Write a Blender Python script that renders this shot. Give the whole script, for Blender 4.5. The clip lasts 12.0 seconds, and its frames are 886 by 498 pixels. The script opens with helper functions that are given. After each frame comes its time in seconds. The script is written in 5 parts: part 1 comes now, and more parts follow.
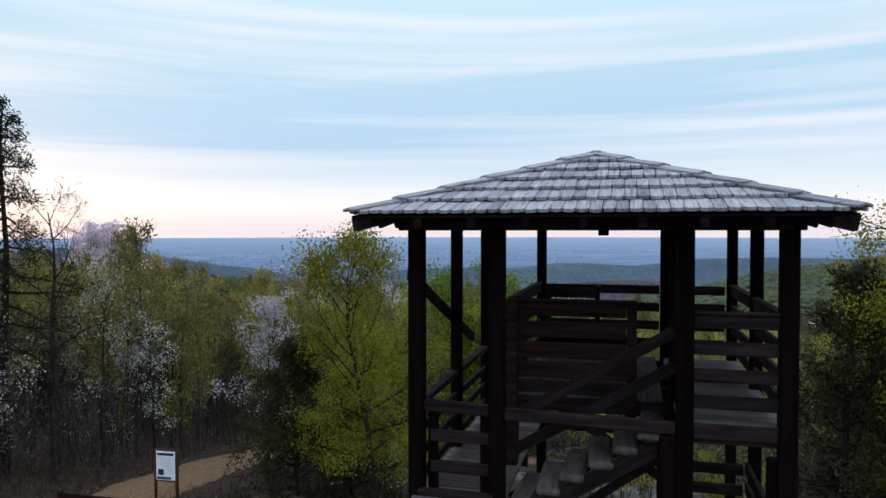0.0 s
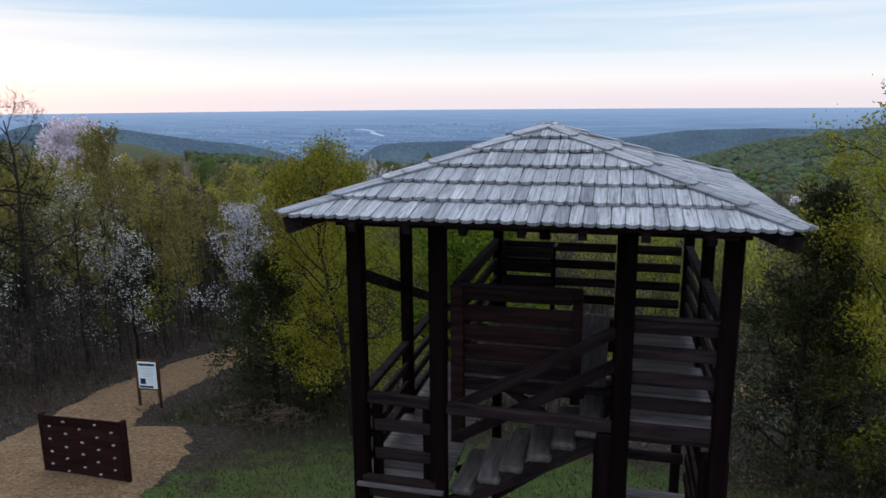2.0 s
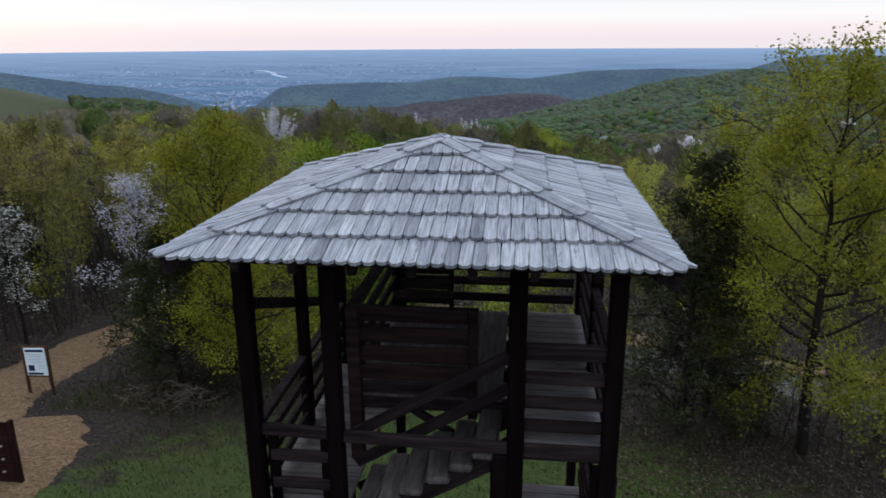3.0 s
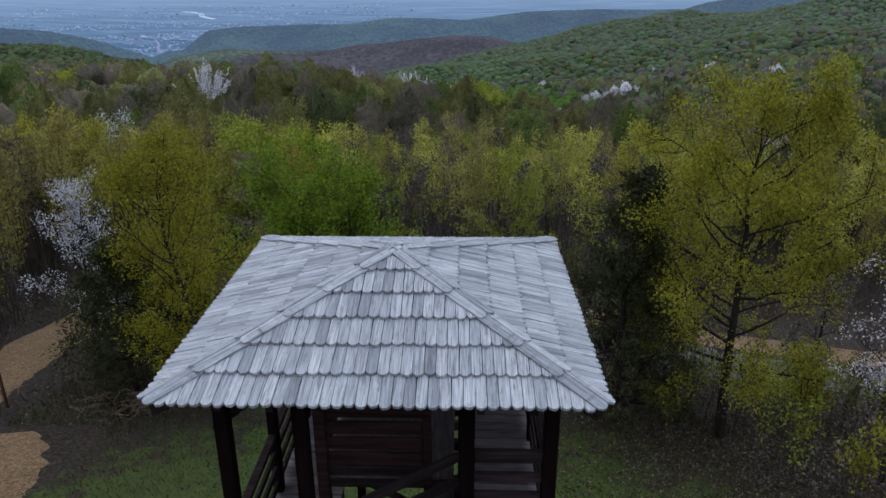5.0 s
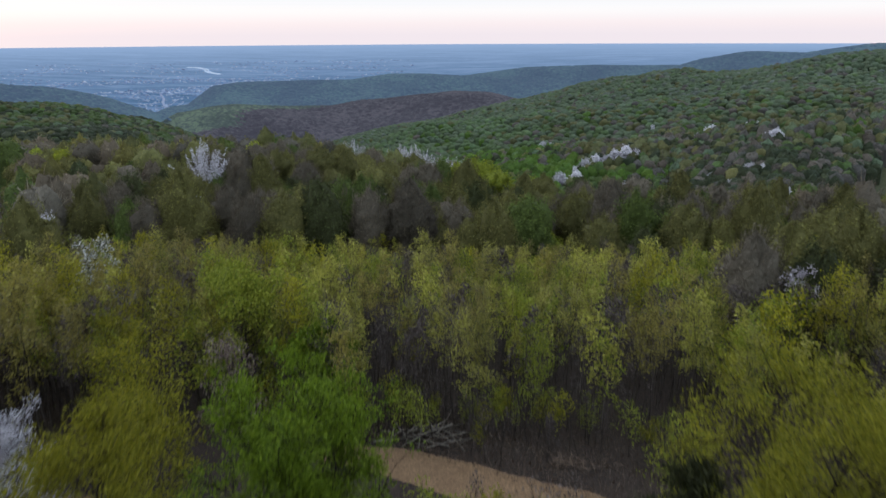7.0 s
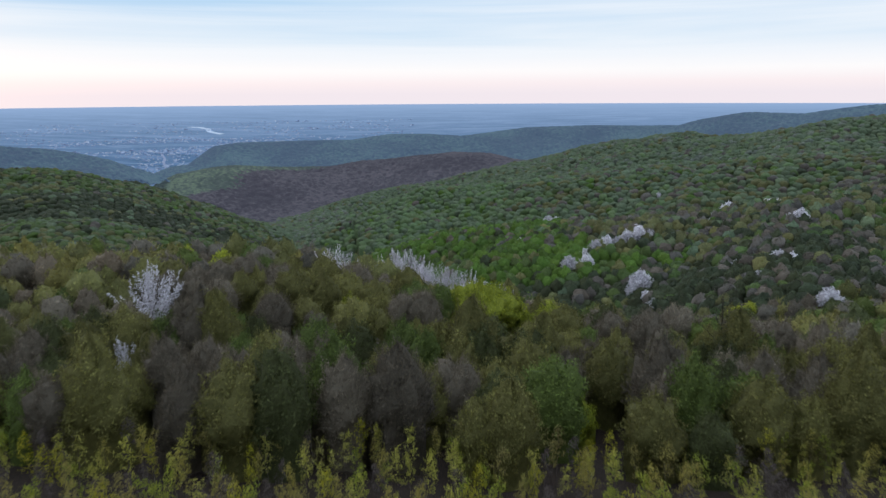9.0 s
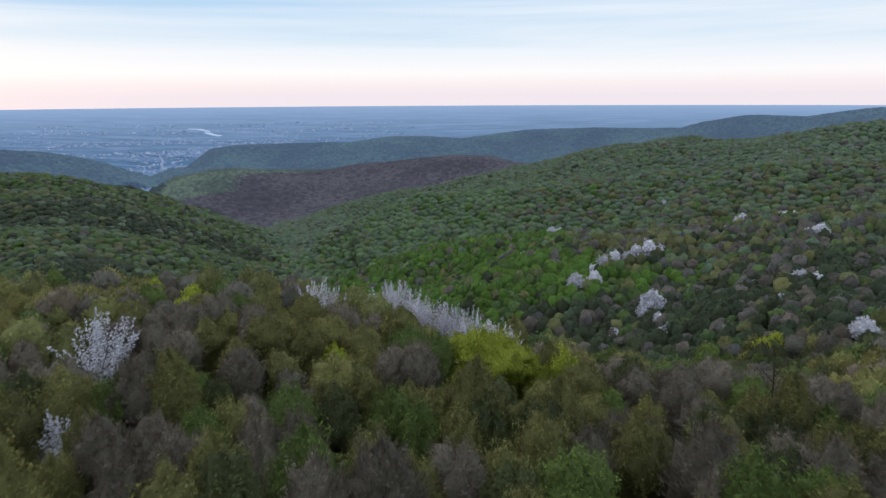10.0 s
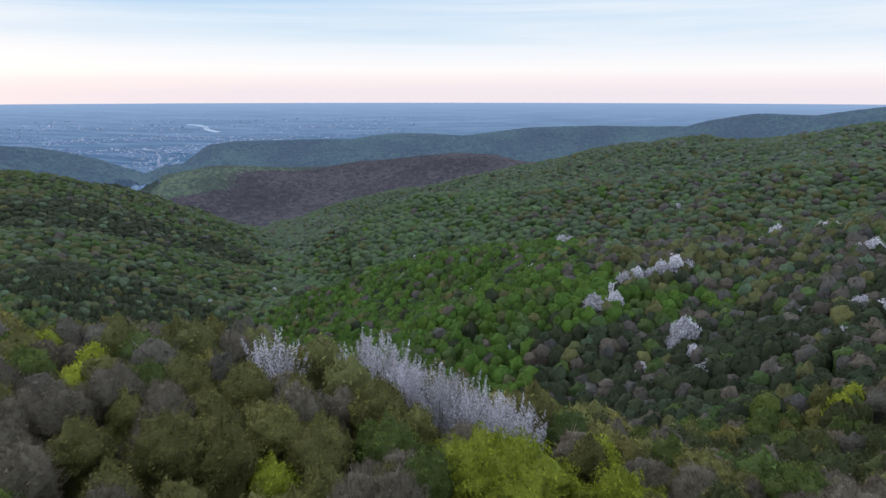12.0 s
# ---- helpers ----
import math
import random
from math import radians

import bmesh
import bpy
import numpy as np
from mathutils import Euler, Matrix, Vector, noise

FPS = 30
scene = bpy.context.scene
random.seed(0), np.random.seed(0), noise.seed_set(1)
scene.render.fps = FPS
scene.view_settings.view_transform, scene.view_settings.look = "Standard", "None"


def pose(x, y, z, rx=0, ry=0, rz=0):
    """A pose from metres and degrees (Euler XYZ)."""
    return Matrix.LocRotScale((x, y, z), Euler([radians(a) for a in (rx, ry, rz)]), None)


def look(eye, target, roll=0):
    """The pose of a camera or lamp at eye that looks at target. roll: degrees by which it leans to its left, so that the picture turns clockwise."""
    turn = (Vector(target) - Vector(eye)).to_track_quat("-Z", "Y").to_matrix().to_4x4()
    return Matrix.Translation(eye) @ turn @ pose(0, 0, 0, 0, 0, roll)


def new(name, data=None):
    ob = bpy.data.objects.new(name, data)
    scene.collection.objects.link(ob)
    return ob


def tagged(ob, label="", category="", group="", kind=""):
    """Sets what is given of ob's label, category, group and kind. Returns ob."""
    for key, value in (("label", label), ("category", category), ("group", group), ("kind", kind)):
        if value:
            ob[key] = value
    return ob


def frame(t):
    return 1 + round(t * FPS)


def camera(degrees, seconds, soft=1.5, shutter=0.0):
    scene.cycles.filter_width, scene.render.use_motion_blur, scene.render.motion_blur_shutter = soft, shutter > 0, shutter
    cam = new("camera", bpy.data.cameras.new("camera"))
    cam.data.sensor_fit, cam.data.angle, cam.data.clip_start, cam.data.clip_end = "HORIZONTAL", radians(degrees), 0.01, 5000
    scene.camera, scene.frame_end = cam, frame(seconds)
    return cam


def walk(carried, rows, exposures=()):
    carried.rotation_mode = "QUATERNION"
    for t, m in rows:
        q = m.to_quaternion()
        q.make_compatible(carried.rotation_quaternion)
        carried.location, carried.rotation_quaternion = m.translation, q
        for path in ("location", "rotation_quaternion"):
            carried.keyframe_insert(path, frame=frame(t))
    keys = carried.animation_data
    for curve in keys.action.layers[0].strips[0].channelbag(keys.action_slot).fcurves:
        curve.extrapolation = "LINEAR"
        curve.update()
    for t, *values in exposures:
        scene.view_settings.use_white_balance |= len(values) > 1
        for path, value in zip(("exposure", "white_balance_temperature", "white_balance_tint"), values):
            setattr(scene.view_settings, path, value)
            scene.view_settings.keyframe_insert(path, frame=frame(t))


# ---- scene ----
cam = camera(64.4, 12.0, shutter=0.4)
METRES, EYE, TILT, LEAN, TURN = 88.0, 9.0, 0.0, -0.44, 15.1
ROWS = [
    (0.0, 0.0, 0.0, 0.0, -0.01, -1.58, 0.48),
    (0.5, 0.0016, 0.0007, 0.0045, -0.02, -4.12, 0.6),
    (1.0, 0.0028, 0.0012, 0.0088, -0.01, -6.81, 0.76),
    (1.5, 0.004, 0.0023, 0.0109, -0.02, -9.4, 0.83),
    (2.0, 0.0059, 0.0047, 0.014, -1.08, -11.85, 0.88),
    (2.5, 0.0077, 0.0073, 0.0187, -4.22, -14.28, 0.88),
    (3.0, 0.0085, 0.0086, 0.0231, -8.57, -16.57, 0.76),
    (5.0, 0.0071, 0.0059, 0.0475, -13.49, -21.1, 0.67),
    (5.5, 0.0069, 0.0048, 0.0543, -13.47, -19.2, 0.68),
    (6.0, 0.008, 0.0067, 0.0635, -13.47, -18.89, 0.74),
    (6.5, 0.0128, 0.0257, 0.078, -13.48, -18.1, 0.78),
    (7.0, 0.0221, 0.0664, 0.098, -13.46, -17.06, 0.73),
    (7.5, 0.0349, 0.1219, 0.1213, -13.46, -15.52, 0.7),
    (9.5, 0.1151, 0.4347, 0.1819, -13.46, -12.35, 0.8),
    (10.0, 0.1379, 0.5237, 0.1944, -13.46, -12.45, 0.73),
    (10.5, 0.1607, 0.6152, 0.1987, -13.46, -12.52, 0.63),
    (11.0, 0.1843, 0.7068, 0.1934, -13.41, -12.56, 0.54),
    (11.5, 0.2083, 0.7984, 0.1875, -13.36, -12.63, 0.46),
    (12.0, 0.2322, 0.8895, 0.1808, -13.33, -12.67, 0.42),
]
walk(cam, [(t, pose(0, 0, EYE, TILT, LEAN, TURN) @ pose(METRES * x, METRES * y, METRES * z, 90 + pitch, roll, yaw)) for t, x, y, z, yaw, pitch, roll in ROWS])

# ---- world, sun, exposure ----
def build_world():
    w = bpy.data.worlds.new("evening_sky")
    scene.world = w
    w.use_nodes = True
    nt = w.node_tree
    N, L = nt.nodes, nt.links
    N.clear()
    out = N.new("ShaderNodeOutputWorld")
    bg = N.new("ShaderNodeBackground")
    L.new(bg.outputs[0], out.inputs[0])
    tc = N.new("ShaderNodeTexCoord")
    sep = N.new("ShaderNodeSeparateXYZ")
    L.new(tc.outputs["Generated"], sep.inputs[0])
    # elevation gradient: rosy horizon, pale glow above it, cool blue higher up
    ramp = N.new("ShaderNodeValToRGB")
    L.new(sep.outputs[2], ramp.inputs[0])
    el = ramp.color_ramp.elements
    stops = [(0.0, (0.93, 0.85, 0.91)), (0.014, (1.0, 0.90, 0.93)), (0.030, (1.04, 1.02, 1.03)),
             (0.045, (0.96, 0.98, 1.03)), (0.070, (0.64, 0.81, 0.98)), (0.11, (0.49, 0.71, 0.95)), (0.24, (0.56, 0.79, 0.97)), (0.45, (0.85, 1.10, 1.42)), (1.0, (2.00, 2.45, 3.00))]
    el[0].position, el[0].color = stops[0][0], (*stops[0][1], 1)
    el[1].position, el[1].color = stops[-1][0], (*stops[-1][1], 1)
    for p, c in stops[1:-1]:
        e = el.new(p)
        e.color = (*c, 1)
    # streaks of thin cloud, drawn out along the horizon
    comb = N.new("ShaderNodeMapping")
    comb.inputs["Scale"].default_value = (0.7, 0.7, 19.0)
    comb.inputs["Location"].default_value = (0.3, 1.1, 0.4)
    L.new(tc.outputs["Generated"], comb.inputs[0])
    cloud = N.new("ShaderNodeTexNoise")
    cloud.inputs["Scale"].default_value, cloud.inputs["Detail"].default_value = 1.25, 7.0
    cloud.inputs["Roughness"].default_value, cloud.inputs["Distortion"].default_value = 0.52, 0.35
    L.new(comb.outputs[0], cloud.inputs["Vector"])
    cr = N.new("ShaderNodeMapRange")
    cr.inputs[1].default_value, cr.inputs[2].default_value = 0.40, 0.68
    L.new(cloud.outputs[0], cr.inputs[0])
    fade = N.new("ShaderNodeMapRange")
    fade.inputs[1].default_value, fade.inputs[2].default_value = 0.015, 0.06
    L.new(sep.outputs[2], fade.inputs[0])
    m = N.new("ShaderNodeMath"); m.operation = "MULTIPLY"
    L.new(cr.outputs[0], m.inputs[0]); L.new(fade.outputs[0], m.inputs[1])
    mix = N.new("ShaderNodeMixRGB")
    mix.inputs[2].default_value = (0.94, 0.98, 1.04, 1)
    L.new(m.outputs[0], mix.inputs[0]); L.new(ramp.outputs[0], mix.inputs[1])
    sky = N.new("ShaderNodeTexSky")
    sky.sky_type, sky.sun_disc = "NISHITA", False
    sky.sun_elevation, sky.sun_rotation = SUN_UP, SUN_ROUND
    sky.altitude, sky.dust_density = 500, 2.0
    scale = N.new("ShaderNodeMixRGB"); scale.blend_type = "MULTIPLY"; scale.inputs[0].default_value = 1
    scale.inputs[2].default_value = (0.008, 0.008, 0.008, 1)
    L.new(sky.outputs[0], scale.inputs[1])
    both = N.new("ShaderNodeMixRGB"); both.blend_type = "ADD"; both.inputs[0].default_value = 1
    L.new(mix.outputs[0], both.inputs[1]); L.new(scale.outputs[0], both.inputs[2])
    L.new(both.outputs[0], bg.inputs[0])
    bg.inputs[1].default_value = SKY
    return w


SKY, SUN_UP, SUN_ROUND = 0.95, radians(3.0), radians(-50)
build_world()
sun = new("sun", bpy.data.lights.new("sun", "SUN"))
sun.data.energy, sun.data.angle, sun.data.color = 0.5, radians(25), (1.0, 0.86, 0.74)
sun.matrix_world = look((-60, 60, 60), (0, 10, 5))

# ---- materials ----
class Mat:
    """A node material with a principled surface."""

    def __init__(self, name, rough=0.8, metal=0.0):
        self.m = bpy.data.materials.new(name)
        self.m.use_nodes = True
        self.nt = self.m.node_tree
        self.N, self.L = self.nt.nodes, self.nt.links
        self.b = self.N["Principled BSDF"]
        self.b.inputs["Roughness"].default_value = rough
        self.b.inputs["Metallic"].default_value = metal
        self.b.inputs["Specular IOR Level"].default_value = 0.2

    def node(self, kind, **inputs):
        n = self.N.new(kind)
        for k, v in inputs.items():
            n.inputs[k].default_value = v
        return n

    def coord(self, scale=(1, 1, 1), space="Object"):
        tc, mp = self.N.new("ShaderNodeTexCoord"), self.N.new("ShaderNodeMapping")
        mp.inputs["Scale"].default_value = scale
        if space == "World":
            self.L.new(self.N.new("ShaderNodeNewGeometry").outputs["Position"], mp.inputs[0])
        else:
            # each piece cuts its own stretch of the grain
            off = self.N.new("ShaderNodeVectorMath")
            off.operation = "MULTIPLY_ADD"
            off.inputs[0].default_value = (17.0, 23.0, 31.0)
            self.L.new(self.per_object(), off.inputs[1])
            self.L.new(tc.outputs[space], off.inputs[2])
            self.L.new(off.outputs[0], mp.inputs[0])
        return mp.outputs[0]

    def noise(self, co, scale, detail=4, rough=0.55, distort=0.0):
        n = self.node("ShaderNodeTexNoise", Scale=scale, Detail=detail, Roughness=rough, Distortion=distort)
        self.L.new(co, n.inputs["Vector"])
        return n.outputs[0]

    def ramp(self, fac, *stops):
        r = self.N.new("ShaderNodeValToRGB")
        el = r.color_ramp.elements
        for i, (p, c) in enumerate(stops):
            e = el[i] if i < 2 else el.new(p)
            e.position, e.color = p, (*c, 1)
        self.L.new(fac, r.inputs[0])
        return r.outputs[0]

    def mix(self, fac, a, b, blend="MIX"):
        n = self.N.new("ShaderNodeMixRGB")
        n.blend_type = blend
        for i, v in enumerate((fac, a, b)):
            if isinstance(v, (int, float)):
                n.inputs[i].default_value = v if i == 0 else (v, v, v, 1)
            elif isinstance(v, tuple):
                n.inputs[i].default_value = (*v, 1)
            else:
                self.L.new(v, n.inputs[i])
        return n.outputs[0]

    def math(self, op, a, b):
        n = self.N.new("ShaderNodeMath")
        n.operation = op
        for i, v in enumerate((a, b)):
            if isinstance(v, (int, float)):
                n.inputs[i].default_value = v
            else:
                self.L.new(v, n.inputs[i])
        return n.outputs[0]

    def color(self, c):
        self.L.new(c, self.b.inputs["Base Color"])
        return self

    def bump(self, h, strength=0.3, dist=0.01):
        n = self.node("ShaderNodeBump", Strength=strength, Distance=dist)
        self.L.new(h, n.inputs["Height"])
        self.L.new(n.outputs[0], self.b.inputs["Normal"])
        return self

    def island(self):
        return self.N.new("ShaderNodeNewGeometry").outputs["Random Per Island"]

    def per_object(self):
        return self.N.new("ShaderNodeObjectInfo").outputs["Random"]


def wood(name, dark, light, grain, rough=0.85, spread=0.35):
    """Wood whose grain runs along the axis that has the small scale."""
    s = Mat(name, rough)
    co = s.coord(grain)
    s.b.inputs["Specular IOR Level"].default_value = 0.025
    g = s.noise(co, 1.0, 6, 0.6, 0.4)
    big = s.noise(s.coord((1, 1, 1)), 2.3, 3)
    c = s.ramp(g, (0.3, dark), (0.72, light))
    c = s.mix(s.math("MULTIPLY", big, spread), c, tuple(0.55 * v for v in dark))
    v = s.math("ADD", s.math("MULTIPLY", s.per_object(), 0.5), 0.75)
    s.color(s.mix(1.0, c, v, "MULTIPLY")).bump(g, 0.4, 0.006)
    return s.m


def foliage(name, a, b, c, glow=0.35, patch=0.0, patch_col=(0.1, 0.09, 0.06)):
    """Leaves: colour varies leaf by leaf and, slowly, from place to place."""
    s = Mat(name, 0.65)
    col = s.ramp(s.island(), (0.0, a), (0.5, b), (1.0, c))
    if patch:
        n = s.noise(s.coord((1, 1, 1), "World"), 0.11, 2)
        f = s.node("ShaderNodeMapRange")
        f.inputs[1].default_value, f.inputs[2].default_value, f.inputs[4].default_value = 0.42, 0.66, patch
        s.L.new(n, f.inputs[0])
        col = s.mix(f.outputs[0], col, patch_col)
    v = s.math("ADD", s.math("MULTIPLY", s.per_object(), 0.60), 0.70)
    col = s.mix(1.0, col, v, "MULTIPLY")
    s.color(col)
    s.b.inputs["Specular IOR Level"].default_value = 0.15
    tr = s.node("ShaderNodeBsdfTranslucent")
    s.L.new(col, tr.inputs[0])
    mx = s.node("ShaderNodeMixShader")
    mx.inputs[0].default_value = glow
    out = s.N["Material Output"]
    s.L.new(s.b.outputs[0], mx.inputs[1])
    s.L.new(tr.outputs[0], mx.inputs[2])
    s.L.new(mx.outputs[0], out.inputs[0])
    return s.m


M = {}
M["post"] = wood("dark_stained_post", (0.0028, 0.0015, 0.0018), (0.0105, 0.0052, 0.006), (14, 14, 1.2))
M["rail"] = wood("dark_stained_rail", (0.0085, 0.0055, 0.0060), (0.046, 0.031, 0.033), (1.2, 14, 14))
M["red_rail"] = wood("red_brown_rail", (0.011, 0.0055, 0.0058), (0.046, 0.025, 0.024), (1.2, 14, 14))
# darker version of the deck wood, for the inner planks
M["deck_dark"] = wood("darker_deck", (0.040, 0.033, 0.036), (0.100, 0.085, 0.089), (20, 2.0, 10))
M["side_rail"] = wood("dark_stained_side_rail", (0.0080, 0.0052, 0.0058), (0.050, 0.034, 0.037), (14, 1.2, 14))
M["deck"] = wood("weathered_deck", (0.070, 0.059, 0.063), (0.190, 0.162, 0.166), (2.0, 20, 10))
M["tread"] = wood("worn_tread", (0.042, 0.035, 0.036), (0.125, 0.106, 0.105), (12, 2.0, 10))


def shingle_wood(name, along):
    s = Mat(name, 0.8)
    g = s.noise(s.coord(along), 1.0, 7, 0.7, 0.6)
    c = s.ramp(g, (0.30, (0.080, 0.078, 0.088)), (0.44, (0.235, 0.232, 0.254)), (0.58, (0.355, 0.352, 0.380)), (0.75, (0.490, 0.487, 0.515)))
    c = s.mix(1.0, c, s.ramp(s.per_object(), (0.0, (0.55, 0.55, 0.57)), (0.18, (0.82, 0.83, 0.85)), (0.7, (1, 1, 1)), (1.0, (1.16, 1.15, 1.14))), "MULTIPLY")
    st = s.noise(s.coord((14, 3, 6)), 1.0, 8, 0.78)
    c = s.mix(s.ramp(st, (0.54, (0, 0, 0)), (0.68, (0.80, 0.80, 0.80))), c, (0.075, 0.072, 0.078))
    s.color(c).bump(g, 0.7, 0.008)
    return s.m


M["shingle"] = shingle_wood("silvered_shingle", (55, 2.2, 10))
M["shingle_long"] = shingle_wood("silvered_hip_board", (2.2, 55, 10))


def plain(name, c, rough=0.7, var=0.25, scale=6.0):
    s = Mat(name, rough)
    n = s.noise(s.coord(), scale, 5, 0.65)
    s.color(s.ramp(n, (0.3, tuple(v * (1 - var) for v in c)), (0.7, tuple(v * (1 + var) for v in c)))).bump(n, 0.15, 0.003)
    return s.m


M["bark"] = wood("grey_brown_bark", (0.030, 0.024, 0.021), (0.085, 0.070, 0.060), (9, 9, 2.5), 0.9)
M["deadwood"] = wood("bleached_deadwood", (0.085, 0.072, 0.060), (0.230, 0.200, 0.170), (9, 9, 2.5), 0.9)
M["brush"] = wood("pale_dry_brush", (0.075, 0.050, 0.036), (0.210, 0.152, 0.115), (9, 9, 2.5), 0.9)
M["bark_dark"] = wood("dark_bark", (0.016, 0.012, 0.011), (0.045, 0.036, 0.031), (9, 9, 2.5), 0.9)
M["twig"] = foliage("bare_twigs", (0.045, 0.034, 0.030), (0.080, 0.062, 0.055), (0.125, 0.100, 0.092), 0.1)
M["leaf_oak"] = foliage("young_oak_leaves", (0.095, 0.095, 0.009), (0.172, 0.163, 0.014), (0.262, 0.238, 0.027), 0.45)
M["leaf_maple"] = foliage("yellow_green_leaves", (0.130, 0.128, 0.010), (0.247, 0.230, 0.018), (0.357, 0.318, 0.031), 0.45)
M["leaf_stand"] = foliage("pale_young_leaves", (0.175, 0.176, 0.030), (0.305, 0.292, 0.052), (0.43, 0.395, 0.090), 0.4, 0.6, (0.150, 0.128, 0.062))
M["leaf_warm"] = foliage("bronze_young_leaves", (0.150, 0.128, 0.028), (0.250, 0.212, 0.046), (0.35, 0.295, 0.078), 0.35, 0.5, (0.130, 0.104, 0.070))
M["leaf_rosy"] = foliage("rosy_young_leaves", (0.14, 0.10, 0.080), (0.22, 0.165, 0.130), (0.32, 0.25, 0.205), 0.35)
M["blossom_leafy"] = foliage("blossom_among_leaves", (0.07, 0.085, 0.030), (0.30, 0.29, 0.25), (0.60, 0.58, 0.56), 0.3)
M["blossom_pink"] = foliage("pinkish_blossom", (0.34, 0.28, 0.32), (0.52, 0.45, 0.50), (0.68, 0.62, 0.66), 0.3)
M["leaf_lime"] = foliage("vivid_green_leaves", (0.062, 0.098, 0.007), (0.135, 0.200, 0.012), (0.225, 0.300, 0.024), 0.4)
M["leaf_field"] = foliage("light_green_leaves", (0.125, 0.148, 0.016), (0.215, 0.240, 0.028), (0.315, 0.330, 0.048), 0.4, 0.4, (0.095, 0.120, 0.025))
M["needle"] = foliage("dark_needles", (0.011, 0.0125, 0.004), (0.024, 0.026, 0.008), (0.047, 0.048, 0.016), 0.15)
M["blossom"] = foliage("white_blossom", (0.36, 0.33, 0.36), (0.58, 0.55, 0.59), (0.76, 0.73, 0.77), 0.3)
M["blossom_grey"] = foliage("greyish_blossom", (0.30, 0.27, 0.30), (0.50, 0.46, 0.50), (0.68, 0.64, 0.68), 0.3)


def canopy(name, a, b, c, fine=0.9):
    """Crowns of a far wood: leaf clumps by fine noise, tree to tree by a slower one."""
    s = Mat(name, 0.8)
    w = s.coord((1, 1, 1), "World")
    f, g = s.noise(w, fine, 5, 0.75), s.noise(w, 0.13, 2, 0.5)
    k = s.mix(0.45, f, g)
    col = s.ramp(k, (0.38, a), (0.5, b), (0.61, c))
    s.b.inputs["Specular IOR Level"].default_value = 0.1
    s.color(col).bump(f, 0.9, 1.1 / fine)
    return s.m


M["can_white"] = canopy("blossom_canopy", (0.13, 0.115, 0.125), (0.28, 0.26, 0.285), (0.46, 0.44, 0.47), 2.6)


def leafage(name, glow, low, high, fine=0.0):
    """Foliage that takes its tree's colour from the mesh, varied leaf by leaf, tree by tree and, slowly, from place to place."""
    s = Mat(name, 0.75)
    at = s.N.new("ShaderNodeAttribute")
    at.attribute_name = "tint"
    w = s.coord((1, 1, 1), "World")
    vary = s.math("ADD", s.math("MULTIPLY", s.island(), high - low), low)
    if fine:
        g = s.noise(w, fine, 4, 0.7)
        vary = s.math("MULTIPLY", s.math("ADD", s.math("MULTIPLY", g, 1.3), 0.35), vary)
        s.bump(g, 0.8, 0.8 / fine)
    col = s.mix(1.0, at.outputs["Color"], vary, "MULTIPLY")
    v = s.math("ADD", s.math("MULTIPLY", s.per_object(), 0.5), 0.75)
    col = s.mix(1.0, col, v, "MULTIPLY")
    s.color(col)
    s.b.inputs["Specular IOR Level"].default_value = 0.12
    if glow:
        tr = s.node("ShaderNodeBsdfTranslucent")
        s.L.new(col, tr.inputs[0])
        mx = s.node("ShaderNodeMixShader")
        mx.inputs[0].default_value = glow
        s.L.new(s.b.outputs[0], mx.inputs[1])
        s.L.new(tr.outputs[0], mx.inputs[2])
        s.L.new(mx.outputs[0], s.N["Material Output"].inputs[0])
    return s.m


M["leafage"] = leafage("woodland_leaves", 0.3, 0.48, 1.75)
# inner foliage toned down to paint the shade behind the leaves
M["crown_mass"] = leafage("woodland_shaded_inner_foliage", 0.0, 0.60, 0.85, 1.7)
# the same foliage without that darkening, for far crowns
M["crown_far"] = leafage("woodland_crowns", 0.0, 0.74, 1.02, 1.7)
M["grass"] = foliage("grass_blades", (0.018, 0.034, 0.006), (0.040, 0.064, 0.010), (0.090, 0.098, 0.026), 0.2, 0.8, (0.050, 0.040, 0.022))
M["fallen"] = foliage("fallen_leaves", (0.040, 0.025, 0.017), (0.085, 0.055, 0.038), (0.18, 0.135, 0.105), 0.1)
M["dry"] = foliage("dry_stalks", (0.026, 0.0165, 0.012), (0.046, 0.030, 0.022), (0.090, 0.062, 0.046), 0.12)


